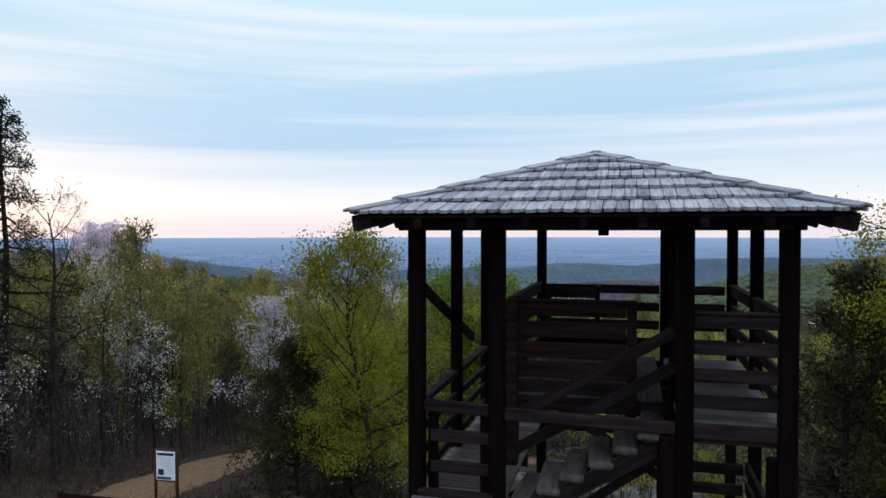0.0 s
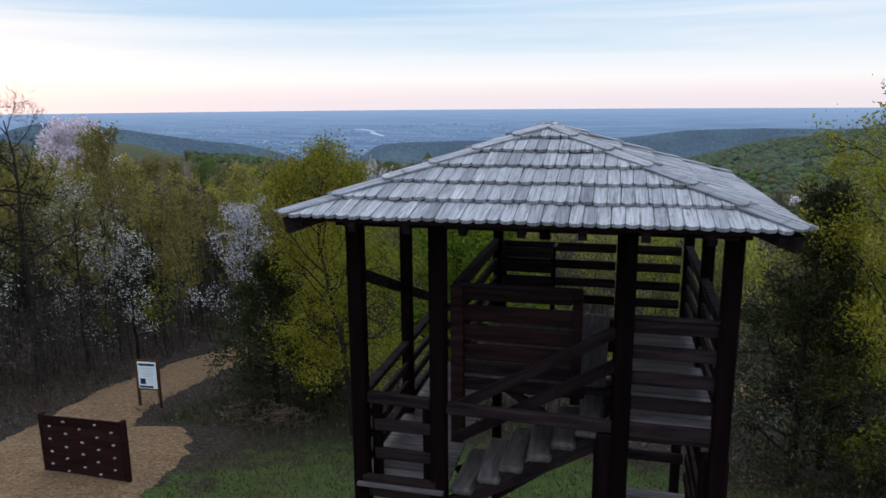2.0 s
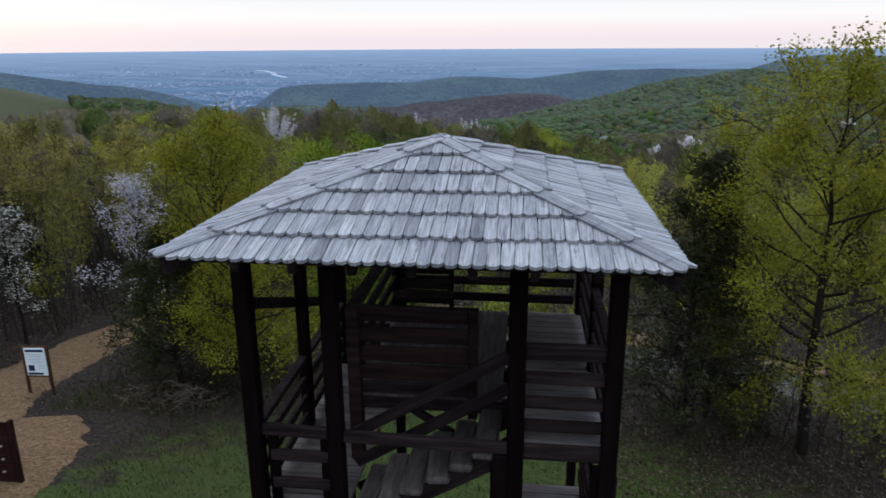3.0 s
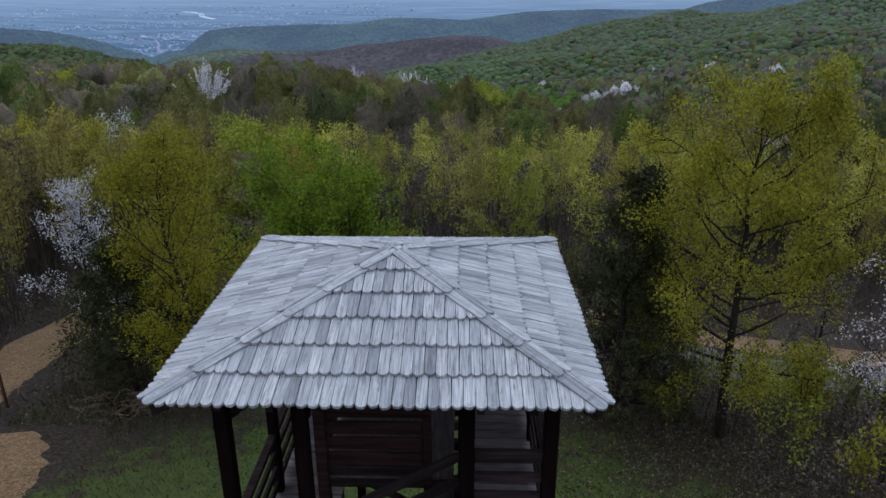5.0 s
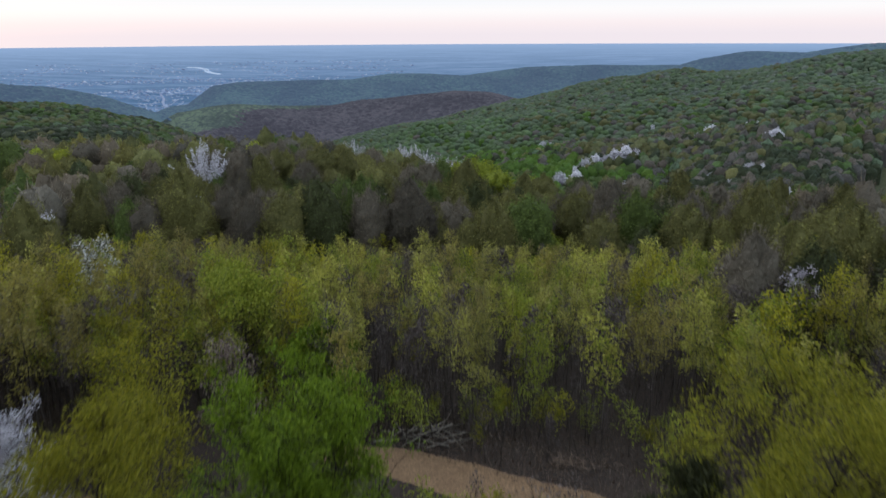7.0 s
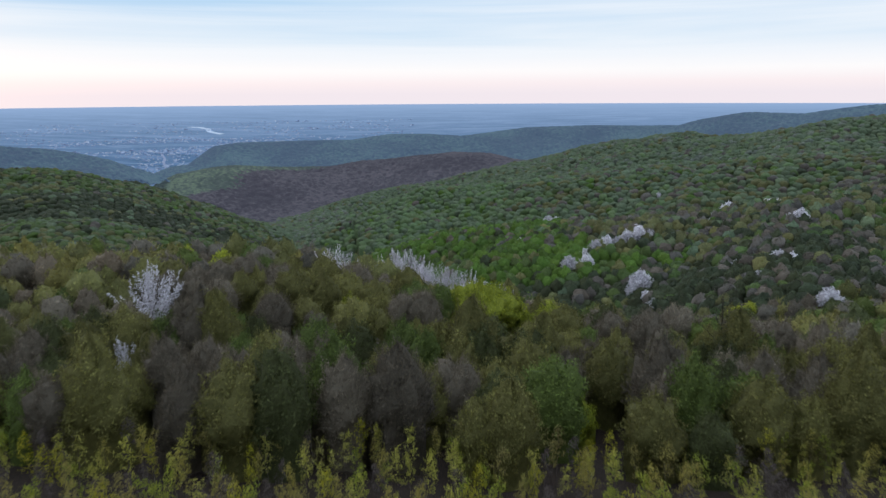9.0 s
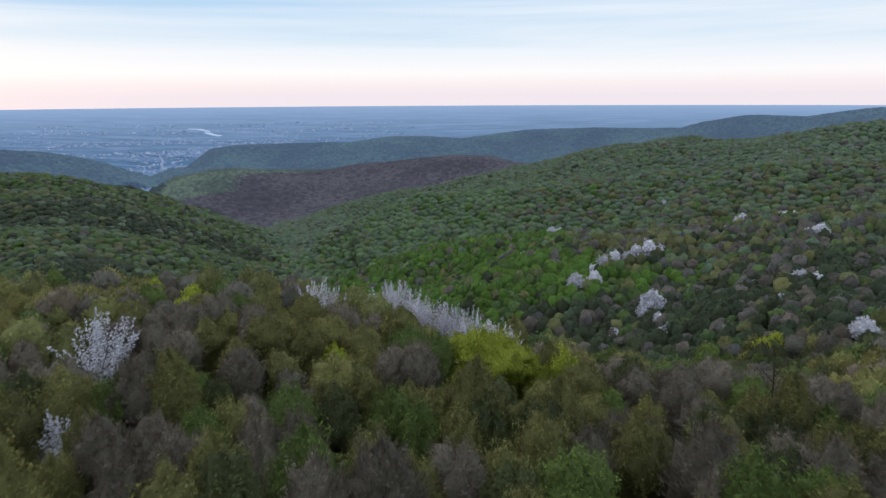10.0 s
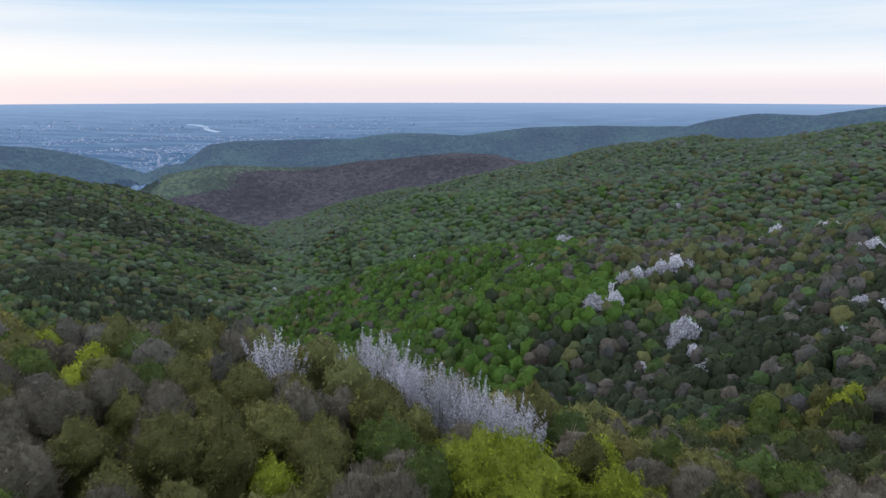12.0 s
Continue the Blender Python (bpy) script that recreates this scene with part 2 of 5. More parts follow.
def ground_mat():
    """Lawn round the tower, leaf litter under the trees."""
    s = Mat("forest_ground", 0.95)
    w = s.coord((1, 1, 1), "World")
    fine, mid, big = s.noise(w, 9.0, 6, 0.7), s.noise(w, 1.3, 5, 0.65), s.noise(w, 0.16, 4, 0.6)
    grass = s.ramp(fine, (0.34, (0.015, 0.026, 0.005)), (0.66, (0.056, 0.078, 0.014)))
    litter = s.ramp(fine, (0.36, (0.005, 0.0033, 0.0027)), (0.5, (0.019, 0.0125, 0.0095)), (0.66, (0.060, 0.040, 0.030)))
    sep = s.N.new("ShaderNodeSeparateXYZ")
    s.L.new(w, sep.inputs[0])
    # the lawn is an oval round the tower's foot
    dx = s.math("DIVIDE", s.math("ADD", sep.outputs[0], 1.5), 11.5)
    dy = s.math("DIVIDE", s.math("SUBTRACT", sep.outputs[1], 10.0), 12.0)
    r = s.math("ADD", s.math("MULTIPLY", dx, dx), s.math("MULTIPLY", dy, dy))
    r = s.math("ADD", r, s.math("MULTIPLY", s.math("SUBTRACT", mid, 0.46), 2.0))
    f = s.ramp(r, (0.72, (0, 0, 0)), (1.15, (1, 1, 1)))
    col = s.mix(f, grass, litter)
    col = s.mix(s.ramp(big, (0.45, (0, 0, 0)), (0.7, (0.45, 0.45, 0.45))), col, (0.036, 0.025, 0.017))
    # undergrowth colour lightened beyond the brow, to offset shade between the crowns
    brush = s.ramp(mid, (0.35, (0.030, 0.032, 0.014)), (0.65, (0.070, 0.072, 0.034)))
    deep = s.node("ShaderNodeMapRange")
    deep.inputs[1].default_value, deep.inputs[2].default_value = 190, 240
    s.L.new(sep.outputs[1], deep.inputs[0])
    s.color(s.mix(deep.outputs[0], col, brush)).bump(fine, 0.6, 0.05)
    return s.m


M["ground"] = ground_mat()


def gravel_mat(name, a, b, c, scale=16.0):
    s = Mat(name, 0.95)
    w = s.coord((1, 1, 1), "World")
    v = s.node("ShaderNodeTexVoronoi", Scale=scale)
    s.L.new(w, v.inputs["Vector"])
    n = s.noise(w, 1.1, 5, 0.65)
    col = s.ramp(v.outputs["Color"], (0.1, a), (0.5, b), (0.95, c))
    col = s.mix(s.ramp(n, (0.4, (0, 0, 0)), (0.75, (0.55, 0.55, 0.55))), col, a)
    s.color(col).bump(v.outputs["Distance"], 0.6, 0.02)
    return s.m


M["gravel"] = gravel_mat("yellow_gravel", (0.080, 0.046, 0.025), (0.145, 0.087, 0.046), (0.220, 0.140, 0.078))
M["asphalt"] = gravel_mat("grey_asphalt", (0.052, 0.050, 0.047), (0.075, 0.072, 0.067), (0.105, 0.101, 0.095), 40.0)


def plain_mat():
    """The far plain, a backdrop with blue evening haze painted into its own glow."""
    s = Mat("haze_painted_plain", 1.0)
    w = s.coord((1, 1, 1), "World")
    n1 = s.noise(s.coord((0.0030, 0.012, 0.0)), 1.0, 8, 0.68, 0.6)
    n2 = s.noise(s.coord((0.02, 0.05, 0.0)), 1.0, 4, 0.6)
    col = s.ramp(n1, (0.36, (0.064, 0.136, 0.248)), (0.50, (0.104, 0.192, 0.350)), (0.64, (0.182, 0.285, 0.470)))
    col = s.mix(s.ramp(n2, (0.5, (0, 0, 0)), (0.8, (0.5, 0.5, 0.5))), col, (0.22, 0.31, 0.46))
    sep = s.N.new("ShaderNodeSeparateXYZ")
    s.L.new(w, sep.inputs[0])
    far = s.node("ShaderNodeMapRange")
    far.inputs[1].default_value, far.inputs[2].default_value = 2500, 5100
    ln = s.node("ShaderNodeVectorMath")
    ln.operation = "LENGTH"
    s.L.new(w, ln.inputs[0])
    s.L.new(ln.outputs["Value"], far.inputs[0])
    # thicker haze farther off: the colour fades to pale blue
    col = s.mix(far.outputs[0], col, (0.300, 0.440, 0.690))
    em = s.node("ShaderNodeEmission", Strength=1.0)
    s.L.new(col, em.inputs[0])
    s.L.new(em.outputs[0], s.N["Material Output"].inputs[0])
    return s.m


M["plain"] = plain_mat()


def far_hill_mat(name, a, b, haze, amount):
    """Woods on the hills at the plain's edge, haze painted in as emission."""
    s = Mat(name, 1.0)
    w = s.coord((1, 1, 1), "World")
    n, f = s.noise(w, 0.006, 4, 0.6), s.noise(w, 0.10, 4, 0.75)
    k = s.mix(0.65, n, f)
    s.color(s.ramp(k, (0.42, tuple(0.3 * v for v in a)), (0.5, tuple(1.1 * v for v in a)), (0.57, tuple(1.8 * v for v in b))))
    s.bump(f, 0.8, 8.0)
    # the haze is an even bluish glow of the surface itself
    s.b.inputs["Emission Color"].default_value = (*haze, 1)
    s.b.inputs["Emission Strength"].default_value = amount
    return s.m


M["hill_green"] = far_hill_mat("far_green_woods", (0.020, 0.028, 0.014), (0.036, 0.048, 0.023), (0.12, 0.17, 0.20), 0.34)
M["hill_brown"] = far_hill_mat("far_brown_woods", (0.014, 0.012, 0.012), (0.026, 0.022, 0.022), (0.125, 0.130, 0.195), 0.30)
M["hill_blue"] = far_hill_mat("far_hazed_woods", (0.008, 0.017, 0.012), (0.017, 0.030, 0.020), (0.092, 0.152, 0.27), 0.56)

M["sign_white"] = plain("white_printed_panel", (0.72, 0.76, 0.80), 0.4, 0.04, 3)
M["sign_blue"] = plain("dark_blue_print", (0.015, 0.03, 0.07), 0.4)
M["sign_grey"] = plain("grey_print", (0.38, 0.42, 0.48), 0.4)
M["sign_post"] = wood("brown_sign_post", (0.045, 0.022, 0.013), (0.130, 0.066, 0.040), (12, 12, 1.5))
M["climb"] = wood("dark_red_climbing_panel", (0.014, 0.006, 0.006), (0.036, 0.014, 0.013), (1.0, 6, 6))
M["hold"] = plain("grey_climbing_hold", (0.24, 0.21, 0.21), 0.6)
# walls and roofs take the plain's haze as a blue tint in their colour
M["house_wall"] = foliage("hazed_house_wall", (0.13, 0.16, 0.26), (0.18, 0.22, 0.34), (0.44, 0.47, 0.56), 0.0)
M["house_roof"] = foliage("hazed_roof", (0.12, 0.18, 0.27), (0.16, 0.22, 0.32), (0.26, 0.29, 0.36), 0.0)
# the river's gleam is put into a pale base colour
M["water"] = plain("gleam_painted_river", (0.30, 0.36, 0.46), 0.4, 0.03, 0.01)


# ---- mesh helpers ----
def part(name, bm, material, parent, label=""):
    me = bpy.data.meshes.new(name)
    bm.to_mesh(me)
    bm.free()
    me.materials.append(material)
    ob = new(name, me)
    ob.parent = parent
    return tagged(ob, label)


def root(name, at=(0, 0, 0), rz=0.0):
    ob = new(name)
    ob.matrix_world = pose(*at, 0, 0, rz)
    return ob


def box_bm(size, bevel=0.008):
    bm = bmesh.new()
    bmesh.ops.create_cube(bm, size=1.0)
    bmesh.ops.scale(bm, vec=size, verts=bm.verts)
    if bevel:
        bmesh.ops.bevel(bm, geom=bm.edges[:], offset=bevel, segments=1, affect="EDGES")
    return bm


def block(name, at, size, material, parent, label="", rot=(0, 0, 0), bevel=0.008):
    ob = part(name, box_bm(size, bevel), material, parent, label)
    ob.matrix_basis = pose(*at, *rot)
    return ob


def strut(name, p, q, w, h, material, parent, label=""):
    """A timber from p to q; its length lies along its own x."""
    p, q = Vector(p), Vector(q)
    d = q - p
    ob = part(name, box_bm((d.length, w, h)), material, parent, label)
    rz = math.atan2(d.y, d.x)
    ry = -math.atan2(d.z, math.hypot(d.x, d.y))
    ob.matrix_basis = Matrix.Translation((p + q) / 2) @ Euler((0, ry, rz)).to_matrix().to_4x4()
    return ob


def quad_mesh(name, V, F, mats, idx=None, tint=None):
    """A mesh of quads or of triangles from arrays; tint: a leaf colour for each vertex."""
    V, F = np.asarray(V, np.float32), np.asarray(F, np.int32)
    k = F.shape[1]
    me = bpy.data.meshes.new(name)
    me.vertices.add(len(V))
    me.vertices.foreach_set("co", V.ravel())
    me.loops.add(k * len(F))
    me.loops.foreach_set("vertex_index", F.ravel())
    me.polygons.add(len(F))
    me.polygons.foreach_set("loop_start", np.arange(0, k * len(F), k, dtype=np.int32))
    if tint is not None:
        a = me.attributes.new("tint", "FLOAT_COLOR", "POINT")
        a.data.foreach_set("color", np.column_stack([tint, np.ones(len(V))]).astype(np.float32).ravel())
    if idx is not None:
        me.polygons.foreach_set("material_index", np.asarray(idx, np.int32))
    for m in mats:
        me.materials.append(m)
    me.update(calc_edges=True)
    return me


def cards(P, size, rng, slim=0.6, out=None, mixin=0.0):
    """A leaf-shaped quad at each point, of random turn; out: directions towards which the long side leans."""
    n = len(P)
    a = rng.normal(size=(n, 3))
    if out is not None:
        a = a * (1 - mixin) + out * mixin * 2.0
    a /= np.linalg.norm(a, axis=1, keepdims=True) + 1e-9
    b = np.cross(a, rng.normal(size=(n, 3)))
    b /= np.linalg.norm(b, axis=1, keepdims=True) + 1e-9
    s = (size * rng.uniform(0.6, 1.35, n))[:, None]
    V = np.stack([P - a * s * 0.5, P + b * s * slim * 0.5, P + a * s * 0.5, P - b * s * slim * 0.5], 1).reshape(-1, 3)
    return V, np.arange(4 * n).reshape(-1, 4)


def leaf_tris(P, size, rng, slim=0.6, normal=None, flat=0.7, out=None, mixin=0.0):
    """A three-cornered leaf at each point; normal: the side that it shows, out: the way that its tip points."""
    n = len(P)
    a = rng.normal(size=(n, 3))
    a /= np.linalg.norm(a, axis=1, keepdims=True) + 1e-9
    if out is not None:
        a = a * (1 - mixin) + out * mixin * 1.6
    c = rng.normal(size=(n, 3))
    if normal is not None:
        a = a - normal * (a * normal).sum(1, keepdims=True) * flat
        c = c * (1 - flat) + normal * flat * 1.7
    a /= np.linalg.norm(a, axis=1, keepdims=True) + 1e-9
    b = np.cross(a, c)
    b /= np.linalg.norm(b, axis=1, keepdims=True) + 1e-9
    s = (size * rng.uniform(0.6, 1.4, n))[:, None]
    V = np.stack([P - a * s * 0.5 - b * s * slim * 0.5, P - a * s * 0.5 + b * s * slim * 0.5, P + a * s * 0.6], 1).reshape(-1, 3)
    return V, np.arange(3 * n).reshape(-1, 3)


def tube(pts, r0, r1, sides=5):
    """A tapered tube along points."""
    pts = np.asarray(pts, float)
    n = len(pts)
    d = np.gradient(pts, axis=0)
    d /= np.linalg.norm(d, axis=1, keepdims=True) + 1e-9
    ref = np.where(np.abs(d[:, 2:3]) > 0.9, [[1.0, 0, 0]], [[0, 0, 1.0]])
    u = np.cross(d, ref)
    u /= np.linalg.norm(u, axis=1, keepdims=True) + 1e-9
    v = np.cross(d, u)
    r = np.linspace(r0, r1, n)[:, None, None]
    t = np.linspace(0, 2 * np.pi, sides, endpoint=False)
    ring = u[:, None, :] * np.cos(t)[None, :, None] + v[:, None, :] * np.sin(t)[None, :, None]
    V = (pts[:, None, :] + ring * r).reshape(-1, 3)
    F = []
    for i in range(n - 1):
        for j in range(sides):
            k = (j + 1) % sides
            F.append((i * sides + j, i * sides + k, (i + 1) * sides + k, (i + 1) * sides + j))
    return V, np.array(F)


def tri(f):
    """Faces as triangles."""
    return f if f.shape[1] == 3 else np.concatenate([f[:, [0, 1, 2]], f[:, [0, 2, 3]]])


def joined(pieces):
    V, F, o = [], [], 0
    if len({f.shape[1] for v, f in pieces}) > 1:
        pieces = [(v, tri(f)) for v, f in pieces]
    for v, f in pieces:
        V.append(v), F.append(f + o)
        o += len(v)
    return np.concatenate(V), np.concatenate(F)


# ---- terrain ----
def along(x, y, line):
    """The distance of points from a crest line, and the crest's height beside them."""
    best, high = np.full(np.shape(x), 1e9), np.zeros(np.shape(x))
    for (x0, y0, z0), (x1, y1, z1) in zip(line, line[1:]):
        dx, dy = x1 - x0, y1 - y0
        t = np.clip(((x - x0) * dx + (y - y0) * dy) / (dx * dx + dy * dy), 0, 1)
        d = np.hypot(x - x0 - t * dx, y - y0 - t * dy)
        high = np.where(d < best, z0 + t * (z1 - z0), high)
        best = np.minimum(best, d)
    return best, high


RIDGES = [  # crest line, fall of the flanks, roundness of the crest
    ([(40, 60, -12), (75, 140, -27), (102, 210, -38), (138, 310, -33), (300, 420, -20)], 0.42, 22),
    ([(138, 325, -33), (70, 345, -37), (46, 408, -53), (7, 431, -62), (-24, 470, -75), (-59, 487, -87), (-91, 491, -103), (-125, 472, -122)], 0.38, 22),
    ([(-520, 640, -36), (-425, 711, -56), (-403, 761, -65), (-373, 834, -84), (-325, 878, -114), (-266, 878, -140), (-220, 829, -152)], 0.40, 26),
    ([(-425, 711, -56), (-320, 560, -74), (-262, 455, -78), (-235, 360, -80), (-230, 280, -95)], 0.40, 35),
    ([(480, 560, -22), (313, 616, -35), (183, 694, -47), (40, 740, -72), (-41, 760, -79), (-116, 771, -113), (-166, 740, -142)], 0.33, 24),
    ([(560, 700, 5), (401, 773, -8), (349, 855, -29), (255, 944, -37), (167, 1016, -56), (84, 1077, -82), (30, 1130, -104), (-80, 1150, -125)], 0.34, 34),
    ([(-520, 640, -36), (-560, 330, 0), (-620, 0, 10)], 0.45, 40),
]


def spur(x, y):
    """The spur on which the tower stands: level behind, falling ahead and, farther on, to the right."""
    z = np.interp(y, (-400, -60, 5, 11, 14.5, 20, 30, 41, 66, 85, 110, 135, 168, 182, 200, 230, 300, 420, 800, 5000),
                  (12, 2, 1.3, 1.15, 0.75, -0.05, -1.8, -4.0, -6.8, -12.2, -16.0, -14.2, -17.0, -22, -36, -64, -112, -160, -260, -300))
    lean = np.interp(y, (0, 40, 90, 130, 170, 240), (0, 0.02, 0.05, 0.07, 0.27, 0.30))
    z = z - lean * np.clip(x + 20, -13, 300) - 0.0006 * np.clip(np.abs(x + 25) - 60, 0, 400) ** 2 * 0.6
    return z


def height(x, y):
    x, y = np.asarray(x, float), np.asarray(y, float)
    near = np.hypot(x, y - 15)
    floor = np.interp(y, (-5000, 300, 450, 700, 1100, 1700, 5000), (-60, -150, -172, -178, -185, -195, -195))
    hs = [spur(x, y), floor + 0 * x]
    for line, fall, rnd in RIDGES:
        d, h = along(x, y, line)
        hs.append(h - fall * (np.sqrt(d * d + rnd * rnd) - rnd))
    hs = np.stack(hs)
    k = 6.0
    top = hs.max(0)
    z = top + k * np.log(np.exp((hs - top) / k).sum(0)) - 0.0
    z = np.where(near < 60, hs[0] + (z - hs[0]) * np.clip((near - 30) / 30, 0, 1), z)
    wob = 3.0 * np.sin(x * 0.031 + 1.7 * np.sin(y * 0.017)) * np.cos(y * 0.027 + 0.6) + 1.2 * np.sin(x * 0.09 + 1) * np.sin(y * 0.083)
    z = z + wob * np.clip((near - 120) / 160, 0.0, 1)
    z = z + 0.06 * np.sin(x * 0.9 + 0.5 * y) * np.sin(y * 0.7 - 0.3 * x)
    return z


def polar_sheet(name, fn, radii, angles, centre, material):
    R, A = np.meshgrid(radii, angles, indexing="ij")
    X, Y = centre[0] + R * np.sin(A), centre[1] + R * np.cos(A)
    V = np.stack([X, Y, fn(X, Y)], -1).reshape(-1, 3)
    nr, na = len(radii), len(angles)
    i, j = np.meshgrid(np.arange(nr - 1), np.arange(na), indexing="ij")
    k = (j + 1) % na
    F = np.stack([i * na + j, i * na + k, (i + 1) * na + k, (i + 1) * na + j], -1).reshape(-1, 4)[:, ::-1]
    me = quad_mesh(name, V, F, [material])
    me.polygons.foreach_set("use_smooth", np.ones(len(F), bool))
    return new(name, me)


front = np.radians(np.linspace(-50, 50, 260, endpoint=False))
back = np.radians(np.linspace(50, 310, 90, endpoint=False))
ground = polar_sheet("ground", height, np.concatenate([[0.02], np.geomspace(1.0, 1500, 170)]), np.concatenate([front, back]), (0, 14), M["ground"])
tagged(ground, "sloping woodland ground with a mown lawn and brown leaf litter", "ground", kind="structure")


# the plain beyond the hills, drawn in towards us at a lower angle the farther it lies
def plain_z(x, y):
    d = np.hypot(x, y - 80)
    far = 2000 * np.exp(np.clip(d - 2000, -1000, 3000) / 2900 * math.log(7.6))
    return 25 - d * 218 / far - np.where(d < 1500, 40, 0)


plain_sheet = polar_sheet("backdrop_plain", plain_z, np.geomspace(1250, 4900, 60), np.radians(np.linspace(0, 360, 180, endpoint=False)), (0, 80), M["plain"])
tagged(plain_sheet, "wide lowland plain in blue evening haze reaching the horizon", "backdrop", kind="structure")


def rand2(i, j, k):
    v = np.sin(i * 127.1 + j * 311.7 + k * 74.7) * 43758.5453
    return v - np.floor(v)


def crown_tops(x, y, s):
    """How far up its crown each point of a far wood lies, one tree to a cell."""
    ci, cj = np.floor(x / s), np.floor(y / s)
    best = np.full(x.shape, 1e9)
    for a in (-1, 0, 1):
        for b in (-1, 0, 1):
            i, j = ci + a, cj + b
            px, py = (i + 0.5 + 0.8 * (rand2(i, j, 1) - 0.5)) * s, (j + 0.5 + 0.8 * (rand2(i, j, 2) - 0.5)) * s
            best = np.minimum(best, np.hypot(x - px, y - py) / (s * (0.50 + 0.28 * rand2(i, j, 3))))
    return np.sqrt(np.clip(1 - best * best, 0, 1))


def far_hill(name, line, fall, rnd, material, label, near_reach, far_reach=100, step=4.0, green=None, end=-9999, cell=10.0):
    """A wooded hill at the plain's edge, its canopy raised crown by crown."""
    xs = [p[0] for p in line]
    ys = [p[1] for p in line]
    gx = np.arange(min(xs) - 60, max(xs) + 60, step)
    gy = np.arange(min(ys) - near_reach, max(ys) + far_reach, step * 1.25)
    X, Y = np.meshgrid(gx, gy, indexing="ij")
    d, h = along(X, Y, line)
    wob = 7 * np.sin(X * 0.012 + 1.3 * np.sin(Y * 0.009)) * np.cos(Y * 0.013) + 3 * np.sin(X * 0.033) * np.sin(Y * 0.029)
    Z = h - fall * (np.sqrt(d * d + rnd * rnd) - rnd) + wob * np.clip(d / 120, 0.1, 1) - 0.45 * np.clip(end - X, 0, 400)
    Z = Z + 6.0 * crown_tops(X, Y, cell)
    n, m = X.shape
    V = np.stack([X, Y, Z], -1).reshape(-1, 3)
    i, j = np.meshgrid(np.arange(n - 1), np.arange(m - 1), indexing="ij")
    F = np.stack([i * m + j, (i + 1) * m + j, (i + 1) * m + j + 1, i * m + j + 1], -1).reshape(-1, 4)
    # green woods west of the brown ones, with a ragged border
    c = V[F[:, 0]]
    kind = ((c[:, 0] < -330 - (1553 - c[:, 1]) * 0.55 + 30 * np.sin(c[:, 1] * 0.03) + 14 * np.sin(c[:, 1] * 0.31 + c[:, 0] * 0.2)) & (green is not None)).astype(int)
    above = Z[:-1, :-1].ravel() > plain_z(c[:, 0], c[:, 1]) - 12
    me = quad_mesh(name, V, F[above], [material, green or material], kind[above])
    me.polygons.foreach_set("use_smooth", np.ones(len(me.polygons), bool))
    return tagged(new(name, me), label, "backdrop", kind="structure")


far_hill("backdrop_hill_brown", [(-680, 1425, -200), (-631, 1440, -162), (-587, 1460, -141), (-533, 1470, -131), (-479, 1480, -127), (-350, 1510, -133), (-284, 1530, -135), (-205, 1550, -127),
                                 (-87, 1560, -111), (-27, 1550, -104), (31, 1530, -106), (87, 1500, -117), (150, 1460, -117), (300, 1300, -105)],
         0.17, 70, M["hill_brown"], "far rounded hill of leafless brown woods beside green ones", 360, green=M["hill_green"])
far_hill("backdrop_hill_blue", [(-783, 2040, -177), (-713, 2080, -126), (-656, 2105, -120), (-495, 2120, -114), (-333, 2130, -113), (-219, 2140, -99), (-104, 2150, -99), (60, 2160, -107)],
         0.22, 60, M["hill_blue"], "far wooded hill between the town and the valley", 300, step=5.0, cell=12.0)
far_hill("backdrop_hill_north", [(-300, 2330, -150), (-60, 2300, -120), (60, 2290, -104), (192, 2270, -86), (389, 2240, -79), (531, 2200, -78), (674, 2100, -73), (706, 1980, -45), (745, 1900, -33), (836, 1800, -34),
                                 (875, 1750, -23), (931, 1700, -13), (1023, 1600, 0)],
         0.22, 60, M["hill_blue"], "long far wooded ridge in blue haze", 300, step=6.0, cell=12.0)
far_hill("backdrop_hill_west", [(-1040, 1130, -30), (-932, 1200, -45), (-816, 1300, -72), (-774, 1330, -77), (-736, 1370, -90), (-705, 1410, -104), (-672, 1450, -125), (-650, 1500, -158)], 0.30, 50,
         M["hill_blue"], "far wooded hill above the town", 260)


